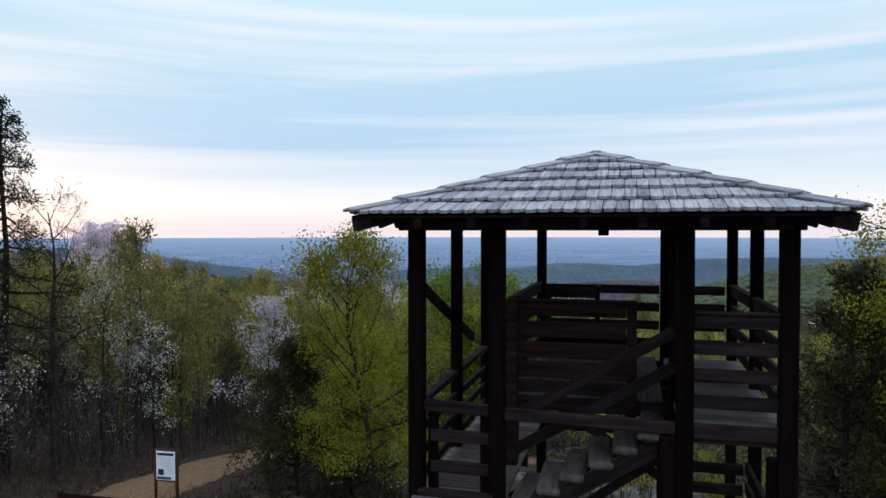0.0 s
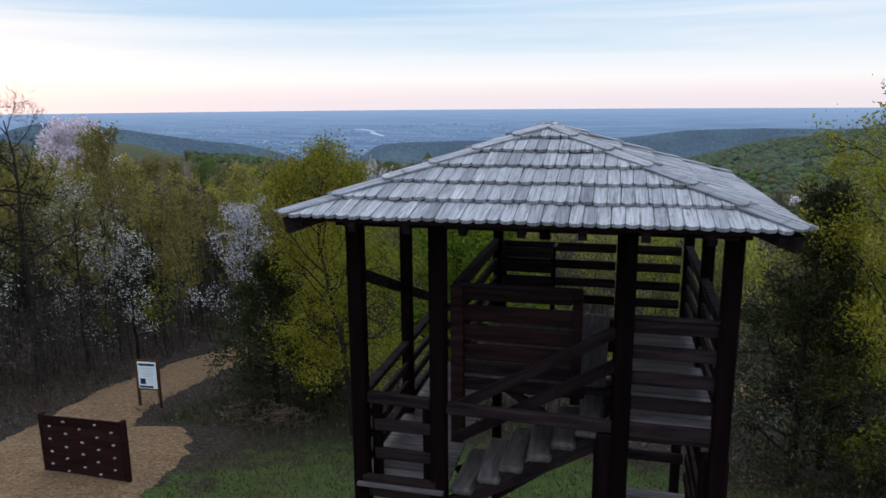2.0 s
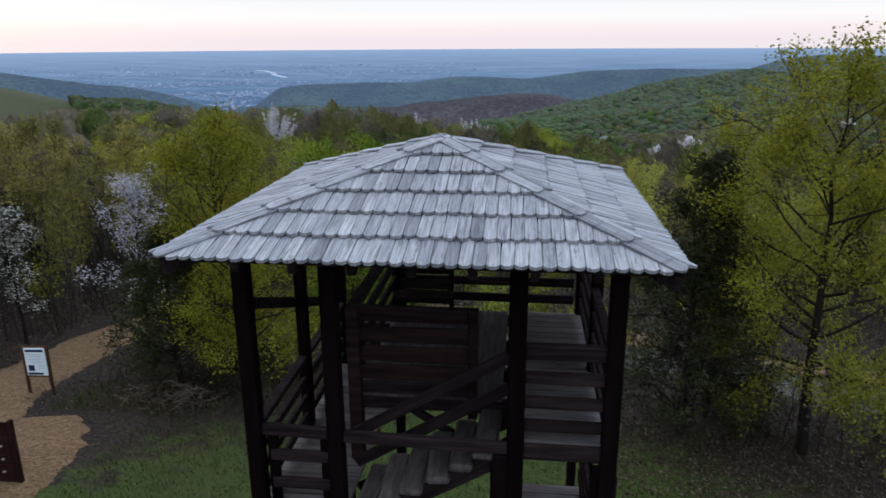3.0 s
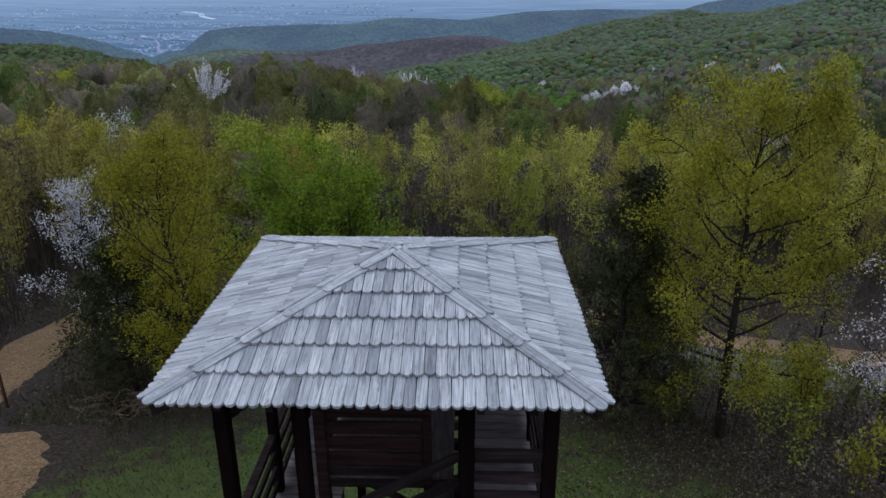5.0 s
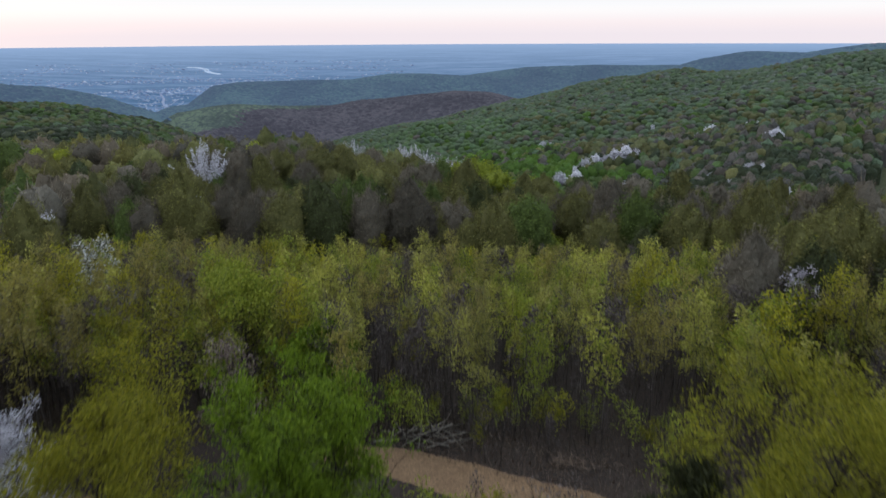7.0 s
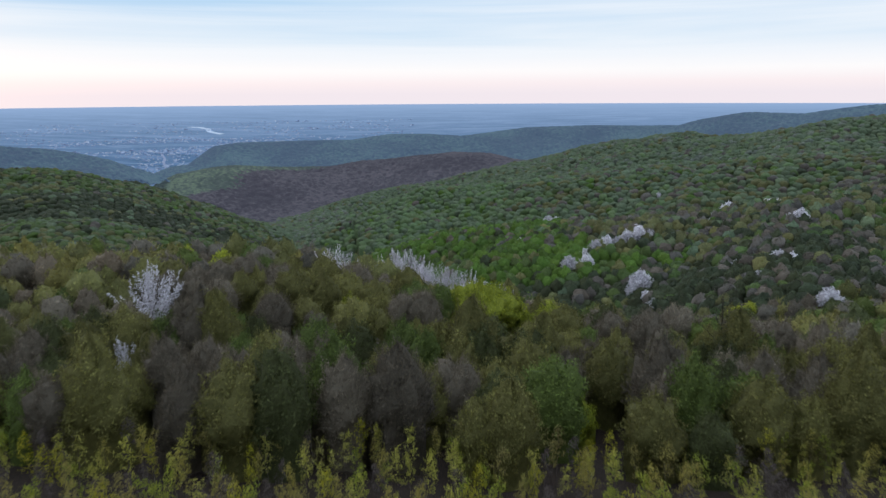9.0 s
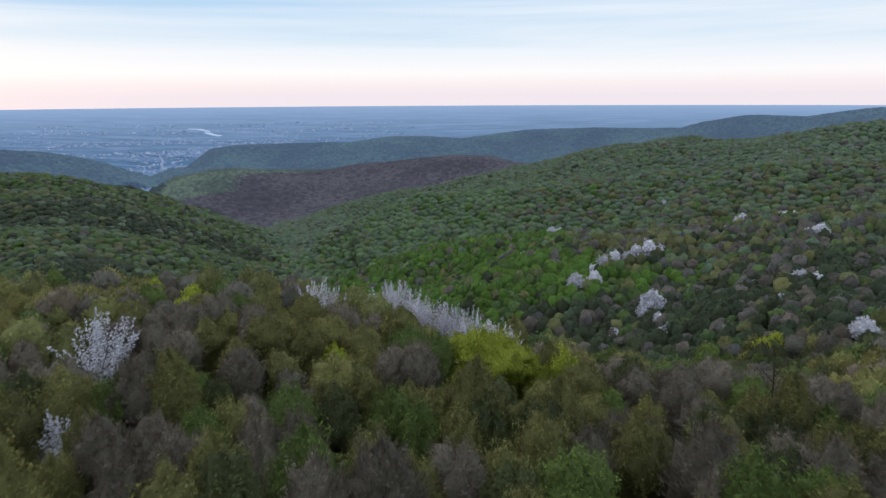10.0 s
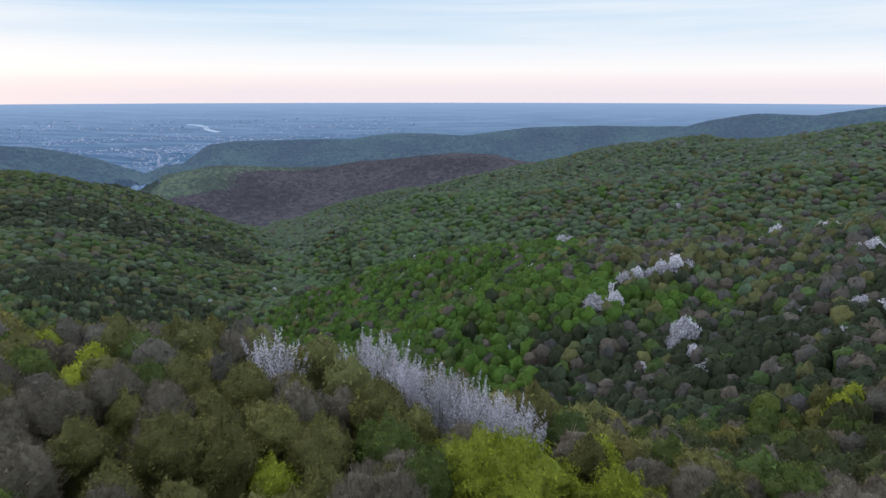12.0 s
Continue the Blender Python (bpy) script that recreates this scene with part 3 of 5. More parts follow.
def strip(name, line, widths, material, lift, seed, label, category):
    """A path laid on the ground along a line, with ragged edges."""
    rng = np.random.default_rng(seed)
    pts = np.array(line, float)
    t = np.linspace(0, len(pts) - 1, 26 * len(pts))
    i = np.clip(t.astype(int), 0, len(pts) - 2)
    f = (t - i)[:, None]
    p0, p1, p2, p3 = pts[np.clip(i - 1, 0, None)], pts[i], pts[i + 1], pts[np.clip(i + 2, None, len(pts) - 1)]
    c = 0.5 * (2 * p1 + (p2 - p0) * f + (2 * p0 - 5 * p1 + 4 * p2 - p3) * f ** 2 + (3 * p1 - p0 - 3 * p2 + p3) * f ** 3)
    w = np.interp(t, range(len(widths)), widths)
    d = np.gradient(c, axis=0)
    d /= np.linalg.norm(d, axis=1, keepdims=True)
    nrm = np.stack([-d[:, 1], d[:, 0]], 1)
    cols = np.linspace(-1, 1, 15)
    V = []
    for s in cols:
        e = w / 2 * s
        if abs(s) > 0.9:
            e = e + np.convolve(rng.normal(0, 0.13, len(w) + 4), np.ones(5) / 5, "valid") * 1.2 + rng.normal(0, 0.015, len(w))
        q = c + nrm * e[:, None]
        z = height(q[:, 0], q[:, 1]) + lift - 0.06 * (abs(s) > 0.95)
        V.append(np.column_stack([q, z]))
    n, m = len(cols), len(w)
    i, j = np.meshgrid(np.arange(n - 1), np.arange(m - 1), indexing="ij")
    F = np.stack([i * m + j, i * m + j + 1, (i + 1) * m + j + 1, (i + 1) * m + j], -1).reshape(-1, 4)[:, ::-1]
    return tagged(new(name, quad_mesh(name, np.concatenate(V), F, [material])), label, category, kind="structure")


strip("gravel_path", [(-14.5, -14), (-14.4, -2), (-14.5, 6), (-14.6, 12), (-15.4, 16.5), (-16.5, 20), (-17.0, 23), (-17.4, 27), (-17.6, 33)],
      [3.4, 3.4, 3.5, 3.6, 3.2, 2.7, 2.9, 2.8, 2.4], M["gravel"], 0.05, 3, "yellow gravel footpath leading into the wood", "path")
strip("gravel_track", [(-7.5, 39.0), (-3.3, 38), (2, 35), (6, 33.2), (11, 30), (16.5, 27.4), (28, 25), (48, 19)], [2.2, 3.6, 4.2, 3.4, 2.6, 2.6, 2.6, 2.6], M["gravel"], 0.05, 6, "yellow gravel track beside the asphalt road", "path")
strip("gravel_yard", [(-13.4, 9.0), (-13.2, 13.0), (-13.4, 16.0), (-13.8, 18.4)], [4.4, 5.0, 4.4, 2.4], M["gravel"], 0.065, 4, "yellow gravel patch under the climbing panel", "path")
strip("road", [(-10, 32.5), (-5, 32.2), (0, 31), (5, 29.3), (12, 25.6), (17, 24.0), (28, 22), (48, 15.5)], [1.4, 2.6, 3.6, 3.8, 3.4, 2.8, 2.8, 2.8], M["asphalt"], 0.05, 5, "narrow grey asphalt road behind the shrubs", "road")


# ---- lookout tower ----
def tower():
    t = root("lookout_tower", (0, 0, 0))
    tagged(t, "dark-stained timber lookout tower with a grey wooden shingle roof", "tower")
    ys = (7.3, 10.95)
    posts = [(-2.26, 7.3), (-2.25, 10.95), (-1.375, 7.3), (-1.36, 10.95), (0.505, 7.3), (0.47, 10.95), (1.44, 7.3), (1.40, 10.95), (-2.25, 9.05), (1.43, 9.05)]
    for x, y in posts:
        g = float(height(x, y)) - 0.1
        w = 0.165 if y < 8 else 0.14
        block("post", (x, y, (g + 9.02) / 2), (w, w, 9.02 - g), M["post"], t, bevel=0.015)
    # doubled stair post and thick foot of the landing post
    block("post", (0.47, 8.18, 7.1), (0.15, 0.15, 3.84), M["post"], t, bevel=0.015)
    block("post", (0.40, 7.36, 6.2), (0.30, 0.22, 1.5), M["post"], t, bevel=0.02)
    block("post", (1.42, 7.42, 5.9), (0.26, 0.22, 1.7), M["post"], t, bevel=0.02)

    def rails(name, p, q, zs, h=0.13, th=0.05, mat="rail"):
        for z in zs:
            strut(name, (*p, z), (*q, z), th, h, M[mat], t)

    up = (8.10, 7.84, 7.57, 7.31)
    # upper platform rails
    rails("rail", (0.58, 7.29), (1.36, 7.29), up)
    rails("rail", (1.40, 7.38), (1.40, 8.97), up, mat="side_rail")
    rails("rail", (1.40, 9.13), (1.40, 10.87), up, mat="side_rail")
    rails("rail", (0.55, 10.95), (1.30, 10.95), up)
    rails("rail", (-1.28, 10.95), (0.39, 10.95), up)
    rails("rail", (-1.38, 8.26), (-1.38, 10.87), up, mat="side_rail")
    rails("red_rail", (-1.30, 8.20), (-0.06, 8.20), (8.09, 7.84, 7.60, 7.37), 0.185, mat="red_rail")
    rails("rail", (-1.30, 8.20), (-0.06, 8.20), (7.17,), 0.15)
    block("rail_post", (0.0, 8.20, 7.50), (0.11, 0.11, 1.33), M["red_rail"], t)
    block("rail_post", (-1.37, 8.20, 7.20), (0.15, 0.15, 1.95), M["red_rail"], t)
    # handrail caps
    for p, q in (((0.57, 7.29), (1.37, 7.29)), ((-1.38, 8.15), (0.06, 8.15))):
        strut("rail_cap", (*p, 8.185), (*q, 8.185), 0.10, 0.03, M["rail"], t)
    strut("rail_cap", (1.40, 7.3, 8.185), (1.40, 11.0, 8.185), 0.10, 0.03, M["side_rail"], t, "pale worn handrail cap")
    strut("rail_cap", (-1.38, 8.2, 8.185), (-1.38, 11.0, 8.185), 0.10, 0.03, M["side_rail"], t)
    # lectern-like orientation board standing inside the back rail
    for z in (8.06, 7.84, 7.60, 7.38):
        strut("back_board", (-1.25, 10.62, z), (-0.50, 10.62, z), 0.04, 0.15, M["rail"], t)
    for x in (-1.22, -0.50):
        block("board_post", (x, 10.68, 7.62), (0.07, 0.07, 1.06), M["post"], t)
    strut("board_edge", (-0.47, 10.60, 8.17), (-0.47, 10.90, 8.17), 0.04, 0.03, M["deck"], t, "pale worn board edge")
    block("seat", (-0.88, 10.42, 7.50), (0.85, 0.34, 0.05), M["rail"], t)
    # upper floor: joists and planks
    for y in (7.36, 8.25, 9.05, 9.9, 10.88):
        x0 = 0.47 if y < 8 else -1.36
        strut("joist", (x0, y, 6.97), (1.38, y, 6.97), 0.10, 0.16, M["rail"], t)
    for i in range(19):
        y = 7.40 + i * 0.192
        block("plank", (0.955, y, 7.075), (0.90 if i == 0 else 1.02, 0.183, 0.04), M["deck"], t, bevel=0.006)
    for i in range(9):
        x = -1.26 + i * 0.188
        block("plank", (x, 9.55, 7.078), (0.186, 2.74, 0.04), M["deck_dark"], t, bevel=0.006)
    strut("floor_beam", (0.58, 7.29, 7.02), (1.36, 7.29, 7.02), 0.06, 0.15, M["rail"], t)
    # lower landing along the west side
    for i in range(19):
        y = 7.26 + i * 0.2
        block("plank", (-1.80, y, 6.10), (0.98, 0.186, 0.04), M["deck"], t, bevel=0.006)
    for y in (7.3, 9.05, 10.9):
        strut("joist", (-2.25, y, 6.0), (-1.30, y, 6.0), 0.10, 0.15, M["rail"], t)
    low = (6.76, 6.42)
    rails("rail", (-2.12, 7.34), (-1.45, 7.34), low)
    rails("rail", (-2.24, 7.24), (-1.40, 7.24), (6.13,), 0.16)
    for x in (-2.10, -1.52):
        block("rail_post", (x, 7.38, 6.55), (0.10, 0.09, 1.05), M["post"], t)
    strut("rail", (-2.17, 7.29, 7.10), (-1.46, 7.29, 7.08), 0.08, 0.12, M["rail"], t, "rough round-edged front rail")
    strut("rail", (-1.29, 7.29, 7.06), (0.42, 7.29, 7.03), 0.08, 0.12, M["rail"], t, "rough round-edged front rail")
    rails("rail", (-2.25, 7.4), (-2.25, 10.87), (6.80, 6.54, 6.28), 0.10, mat="side_rail")
    strut("rail_cap", (-2.25, 7.36, 7.10), (-2.25, 10.9, 7.13), 0.11, 0.07, M["side_rail"], t, "pale worn handrail")
    rails("rail", (-2.17, 10.95), (-1.44, 10.95), (7.05, 6.75, 6.45))
    # long brace on the west side and knee braces
    strut("brace", (-2.33, 7.25, 8.52), (-2.33, 10.35, 7.38), 0.06, 0.13, M["side_rail"], t)
    # stair flight up to the platform
    for k in range(6):
        x, z = 0.20 - 0.262 * k, 6.915 - 0.163 * k
        ob = block("tread", (x, 7.74, z), (0.25, 0.96, 0.09), M["tread"], t, rot=(0, 0, 1.5 * ((k * 37) % 5 - 2)), bevel=0.03)
    for y in (7.40, 8.12):
        strut("stringer", (-1.35, y, 5.82), (0.45, y, 6.90), 0.07, 0.17, M["rail"], t)
    for z in (0.0, -0.36):
        strut("handrail", (-1.22, 7.50, 6.98 + z), (0.42, 7.50, 7.96 + z), 0.06, 0.12, M["rail"], t, "sloping rough handrail")
    # crossed braces under the platform
    strut("brace", (-0.95, 8.3, 7.0), (0.45, 8.3, 6.1), 0.06, 0.10, M["rail"], t)
    strut("brace", (-0.9, 8.32, 5.5), (0.45, 8.32, 6.5), 0.06, 0.10, M["rail"], t)
    strut("joist", (-1.36, 10.9, 6.0), (0.47, 10.9, 6.0), 0.10, 0.16, M["rail"], t)
    strut("joist", (-1.36, 7.45, 5.65), (0.47, 7.45, 5.65), 0.10, 0.16, M["rail"], t)
    strut("brace", (-0.2, 7.5, 5.6), (0.45, 7.5, 5.05), 0.06, 0.10, M["rail"], t)
    # lower landing on the east side
    for i in range(10):
        block("plank", (0.92, 7.4 + i * 0.2, 5.22), (0.92, 0.186, 0.04), M["deck"], t, bevel=0.006)
    rails("rail", (0.55, 9.05), (1.30, 9.05), (6.1, 5.85))
    rails("rail", (1.34, 7.4), (1.34, 9.0), (6.15, 5.9, 5.65), mat="side_rail")
    strut("joist", (0.47, 7.4, 5.12), (1.38, 7.4, 5.12), 0.1, 0.15, M["rail"], t)
    strut("joist", (0.47, 9.2, 5.12), (1.38, 9.2, 5.12), 0.1, 0.15, M["rail"], t)

    # roof frame
    cx, cy, hx, hy = -0.455, 9.13, 2.36, 2.43
    z0, z1 = 9.13, 9.915
    for y in ys:
        strut("wall_plate", (-2.45, y, 9.06), (1.58, y, 9.06), 0.14, 0.14, M["rail"], t)
    for x in (-2.25, 1.38):
        strut("wall_plate", (x, 7.1, 9.07), (x, 11.15, 9.07), 0.13, 0.13, M["side_rail"], t)
    for i in range(9):
        x = cx - hx + 0.18 + i * (2 * hx - 0.36) / 8
        u = 1 - abs(x - cx) / hx
        for s in (-1, 1):
            strut("rafter", (x, cy + s * (hy - 0.06), z0 - 0.07), (x, cy + s * hy * (1 - u), z0 - 0.07 + (z1 - z0) * u), 0.08, 0.10, M["side_rail"], t)
        y = cy - hy + 0.18 + i * (2 * hy - 0.36) / 8
        u = 1 - abs(y - cy) / hy
        for s in (-1, 1):
            strut("rafter", (cx + s * (hx - 0.06), y, z0 - 0.07), (cx + s * hx * (1 - u), y, z0 - 0.07 + (z1 - z0) * u), 0.08, 0.10, M["rail"], t)
    for sx in (-1, 1):
        for sy in (-1, 1):
            strut("hip_rafter", (cx + sx * (hx - 0.05), cy + sy * (hy - 0.05), z0 - 0.08), (cx, cy, z1 - 0.1), 0.10, 0.14, M["rail"], t)
    lamp = block("lamp_box", (-0.28, 7.18, 9.00), (0.10, 0.10, 0.12), M["post"], t, "small dark box under the eave")

    # roof slopes, each a boarded triangle under five courses of shingles
    slopes = [(0, hx, hy), (90, hy, hx), (180, hx, hy), (270, hy, hx)]
    rng = random.Random(11)
    shapes = {}

    def shingle_mesh(wi, le, cut):
        key = (round(wi, 3), round(le, 2), cut)
        if key in shapes:
            return shapes[key]
        bm = bmesh.new()
        th = 0.032
        outline = [(-wi / 2, le), (-wi / 2, 0.026)]
        if cut:
            outline += [(-wi * 0.38, 0.004), (-wi * 0.16, -0.014), (wi * 0.16, -0.014), (wi * 0.38, 0.004)]
        else:
            outline += [(-wi * 0.2, -0.003), (wi * 0.2, -0.003)]
        outline += [(wi / 2, 0.026), (wi / 2, le)]
        lo = [bm.verts.new((x, y, 0)) for x, y in outline]
        hi = [bm.verts.new((x, y, th)) for x, y in outline]
        bm.faces.new(hi[::-1])
        bm.faces.new(lo)
        n = len(lo)
        for i in range(n):
            j = (i + 1) % n
            bm.faces.new((lo[i], hi[i], hi[j], lo[j]))
        bmesh.ops.recalc_face_normals(bm, faces=bm.faces[:])
        me = bpy.data.meshes.new("shingle")
        bm.to_mesh(me)
        bm.free()
        me.materials.append(M["shingle"])
        shapes[key] = me
        return me

    def hip_board_mesh(ln):
        if ln in shapes:
            return shapes[ln]
        bm = bmesh.new()
        w, th = 0.060, 0.022
        outline = [(ln / 2, -w), (ln / 2, w), (-ln / 2 + 0.05, w), (-ln / 2 + 0.012, w * 0.6), (-ln / 2, 0), (-ln / 2 + 0.012, -w * 0.6), (-ln / 2 + 0.05, -w)]
        lo = [bm.verts.new((x, y, 0)) for x, y in outline]
        hi = [bm.verts.new((x, y, th)) for x, y in outline]
        bm.faces.new(hi), bm.faces.new(lo[::-1])
        for i in range(len(lo)):
            j = (i + 1) % len(lo)
            bm.faces.new((lo[i], lo[j], hi[j], hi[i]))
        bmesh.ops.recalc_face_normals(bm, faces=bm.faces[:])
        me = bpy.data.meshes.new("hip_board")
        bm.to_mesh(me)
        bm.free()
        me.materials.append(M["shingle_long"])
        shapes[ln] = me
        return me

    for rz, half, run in slopes:
        rise = z1 - z0
        length = math.hypot(run, rise)
        pitch = math.degrees(math.atan2(rise, run))
        bm = bmesh.new()
        a = [bm.verts.new(v) for v in ((-half + 0.03, 0.03, 0), (half - 0.03, 0.03, 0), (0, length, 0))]
        b = [bm.verts.new((v.co.x, v.co.y, -0.025)) for v in a]
        bm.faces.new(a), bm.faces.new(b[::-1])
        for i in range(3):
            j = (i + 1) % 3
            bm.faces.new((a[j], a[i], b[i], b[j]))
        bmesh.ops.recalc_face_normals(bm, faces=bm.faces[:])
        slope = part("roof_slope", bm, M["rail"], t, "grey weathered wooden shingles in scalloped courses")
        slope.matrix_basis = pose(cx, cy, 0, 0, 0, rz) @ pose(0, -run, z0, pitch, 0, 0)
        # hip boards lie along both edges of the slope, each lapping the one below
        hip = math.hypot(half, length)
        turn = math.degrees(math.atan2(length, half))
        for side in (-1, 1):
            for k in range(6):
                mid, ln = (k + 0.55) / 6, hip / 6 * 1.12
                bx, by = -side * half * (1 - mid), length * mid
                ix, iy = side * math.sin(radians(turn)), -math.cos(radians(turn))
                ob = new("hip_board", hip_board_mesh(round(ln, 2)))
                ob.parent = slope
                ob.matrix_basis = pose(bx + ix * 0.050, by + iy * 0.050, 0.062 + rng.uniform(-0.003, 0.004), 0, 0, side * turn + (180 if side < 0 else 0)) @ pose(0, 0, 0, 0, 2.4, rng.uniform(-0.8, 0.8))
        rows = 6
        step = length / rows
        for r in range(rows):
            y0 = r * step - 0.03
            mid = (y0 + step * 0.35) / length
            reach = half * (1 - max(0.0, y0 + 0.02) / length)
            n = max(1, round(2 * reach / 0.122))
            wi = 2 * reach / n
            for k in range(n):
                x = -reach + wi * (k + 0.5)
                le = min(step * 1.12, max(0.06, length * (1 - (abs(x) + wi * 0.45) / half) - y0))
                if le < 0.08:
                    continue
                le = round(le / 0.06) * 0.06 if le < step else round(step * 1.12, 2)
                ob = new("shingle", shingle_mesh(wi - 0.007, max(le, 0.08), True))
                ob.parent = slope
                lift = 0.012 + rng.uniform(0, 0.006)
                ob.matrix_basis = pose(x, y0 + rng.uniform(-0.012, 0.012), lift + 0.030, -5.2 + rng.uniform(-0.7, 0.7), rng.uniform(-0.7, 0.7), rng.uniform(-0.6, 0.6))
    return t


tower()


# ---- information board and climbing panel ----
def info_board():
    g = float(height(-15.15, 20.3))
    t = root("information_board", (-15.16, 20.3, g), 4)
    tagged(t, "white information panel on two brown wooden posts beside the gravel path", "sign")
    for x in (-0.40, 0.40):
        block("post", (x, 0, 0.85), (0.085, 0.085, 1.80), M["sign_post"], t)
    block("top_rail", (0, 0, 1.72), (0.72, 0.07, 0.06), M["sign_post"], t)
    block("bottom_rail", (0, 0, 0.68), (0.72, 0.06, 0.05), M["sign_post"], t)
    panel = block("panel", (0, -0.03, 1.20), (0.70, 0.02, 0.98), M["sign_white"], t, "white printed panel")
    block("title_bar", (0, -0.014, 0.39), (0.60, 0.006, 0.085), M["sign_blue"], panel, bevel=0)
    block("footer_bar", (-0.06, -0.014, -0.42), (0.52, 0.006, 0.075), M["sign_blue"], panel, bevel=0)
    block("picture", (-0.17, -0.014, -0.22), (0.20, 0.006, 0.20), M["sign_blue"], panel, bevel=0)
    for i in range(6):
        block("text_line", (-0.02 + 0.03 * (i % 3), -0.014, 0.26 - i * 0.06), (0.5 - 0.06 * (i % 3), 0.006, 0.014), M["sign_grey"], panel, bevel=0)
    for i in range(3):
        block("text_line", (0.16, -0.014, -0.12 - i * 0.06), (0.20, 0.006, 0.014), M["sign_grey"], panel, bevel=0)
    return t


info_board()


def climbing_panel():
    g = float(height(-12.75, 14.4))
    t = root("climbing_panel", (-12.70, 14.45, g - 0.10), 2)
    tagged(t, "dark red-brown wooden climbing panel with grey holds on gravel", "climbing wall")
    for x in (-1.20, 1.20):
        block("post", (x, 0.05, 0.88), (0.11, 0.13, 1.76), M["climb"], t)
    for i in range(6):
        block("board", (0, 0, 0.24 + i * 0.272), (2.28, 0.05, 0.266), M["climb"], t)
    rng = random.Random(4)
    k = 0
    for row in range(9):
        z = 1.62 - row * 0.175
        for c in range(3 if row % 2 else 2):
            x = (-0.95 + c * 0.93 if row % 2 else -0.48 + c * 0.93) + rng.uniform(-0.03, 0.03)
            bm = bmesh.new()
            bmesh.ops.create_icosphere(bm, subdivisions=2, radius=0.040)
            for v in bm.verts:
                v.co.x *= 1.25
                v.co.z *= 0.8
                v.co.y = min(v.co.y, 0.0) * 0.95
                v.co *= 1 + 0.22 * noise.noise(v.co * 22 + Vector((k, 0, 0)))
            h = part("hold", bm, M["hold"], t)
            h.matrix_basis = pose(x, -0.024, z + rng.uniform(-0.015, 0.015), 0, rng.uniform(-25, 25), 0)
            k += 1
    return t


climbing_panel()


# ---- trees ----
def grow(seed, h, r, first=0.25, n_limbs=16, reach=3.0, rise=0.6, wander=0.12, subs=5, twigs=5, sides=6, form="round", lean=0.0):
    """A trunk with limbs, branches and twigs. Gives the tubes and the places of the foliage, with the ways that the twigs point."""
    rng = np.random.default_rng(seed)
    tubes, spots, ways = [], [], []
    n = 9
    zt = np.linspace(0, h * 0.96, n)
    px = np.cumsum(rng.normal(0, wander, n)) * (zt / h) + lean * zt
    py = np.cumsum(rng.normal(0, wander, n)) * (zt / h)
    trunk = np.column_stack([px, py, zt - 0.15 * (zt == 0)])
    tubes.append(tube(trunk, r, r * 0.12, sides))

    def bough(p, d, ln, r0, nseg, curl):
        pts = [p]
        d = d / np.linalg.norm(d)
        for _ in range(nseg):
            d = d + rng.normal(0, 0.16, 3) + np.array([0, 0, curl])
            d /= np.linalg.norm(d)
            pts.append(pts[-1] + d * ln / nseg)
        return np.array(pts), d

    for i in range(n_limbs):
        f = first + (0.97 - first) * ((i + rng.uniform(0, 0.8)) / n_limbs)
        base = np.array([np.interp(f * h, zt, trunk[:, k]) for k in range(3)])
        az = i * 2.4 + rng.uniform(-0.4, 0.4)
        u = (f - first) / (1 - first)
        if form == "round":
            ln = reach * (0.55 + 0.6 * math.sin(math.pi * min(1.0, u * 0.85 + 0.15))) * rng.uniform(0.75, 1.15)
            up = rise * (0.35 + 1.3 * u)
        elif form == "vase":
            ln = reach * (1.15 - 0.45 * u) * rng.uniform(0.75, 1.1)
            up = rise * 1.6
        else:
            ln = reach * (1.02 - 0.95 * u) * rng.uniform(0.7, 1.1)
            up = rise
        d = np.array([math.cos(az), math.sin(az), up])
        rl = max(0.012, r * 0.42 * (1 - 0.7 * f))
        pts, d1 = bough(base, d, ln, rl, 5, 0.06 if form != "cone" else -0.04)
        tubes.append(tube(pts, rl, rl * 0.25, 4))
        for s in range(subs):
            g = rng.uniform(0.3, 1.0)
            q = np.array([np.interp(g * 5, range(6), pts[:, k]) for k in range(3)])
            dd = d1 * 0.7 + rng.normal(0, 0.6, 3) + np.array([0, 0, 0.25 if form != "cone" else -0.15])
            sp, d2 = bough(q, dd, ln * rng.uniform(0.28, 0.5), rl * 0.4, 3, 0.05)
            tubes.append(tube(sp, rl * 0.4, 0.006, 3))
            for k in range(twigs):
                gg = rng.uniform(0.25, 1.0)
                tq = np.array([np.interp(gg * 3, range(4), sp[:, c]) for c in range(3)])
                dt = d2 * 0.6 + rng.normal(0, 0.6, 3)
                dt /= np.linalg.norm(dt)
                ends = tq + dt * rng.uniform(0.2, 0.55) * min(1.0, ln / 2.0)
                spots.append(ends), ways.append(dt)
                if sides > 4 and rng.random() < 0.5:
                    tubes.append(tube(np.array([tq, ends]), 0.008, 0.004, 3))
    return tubes, np.array(spots), np.array(ways)


def leaves_at(spots, ways, per, spread, size, seed, slim=0.62, mixin=0.3):
    rng = np.random.default_rng(seed + 900)
    P = np.repeat(spots, per, axis=0)
    W = np.repeat(ways, per, axis=0)
    P = P + rng.normal(size=P.shape) * spread
    return cards(P, size, rng, slim, W, mixin)


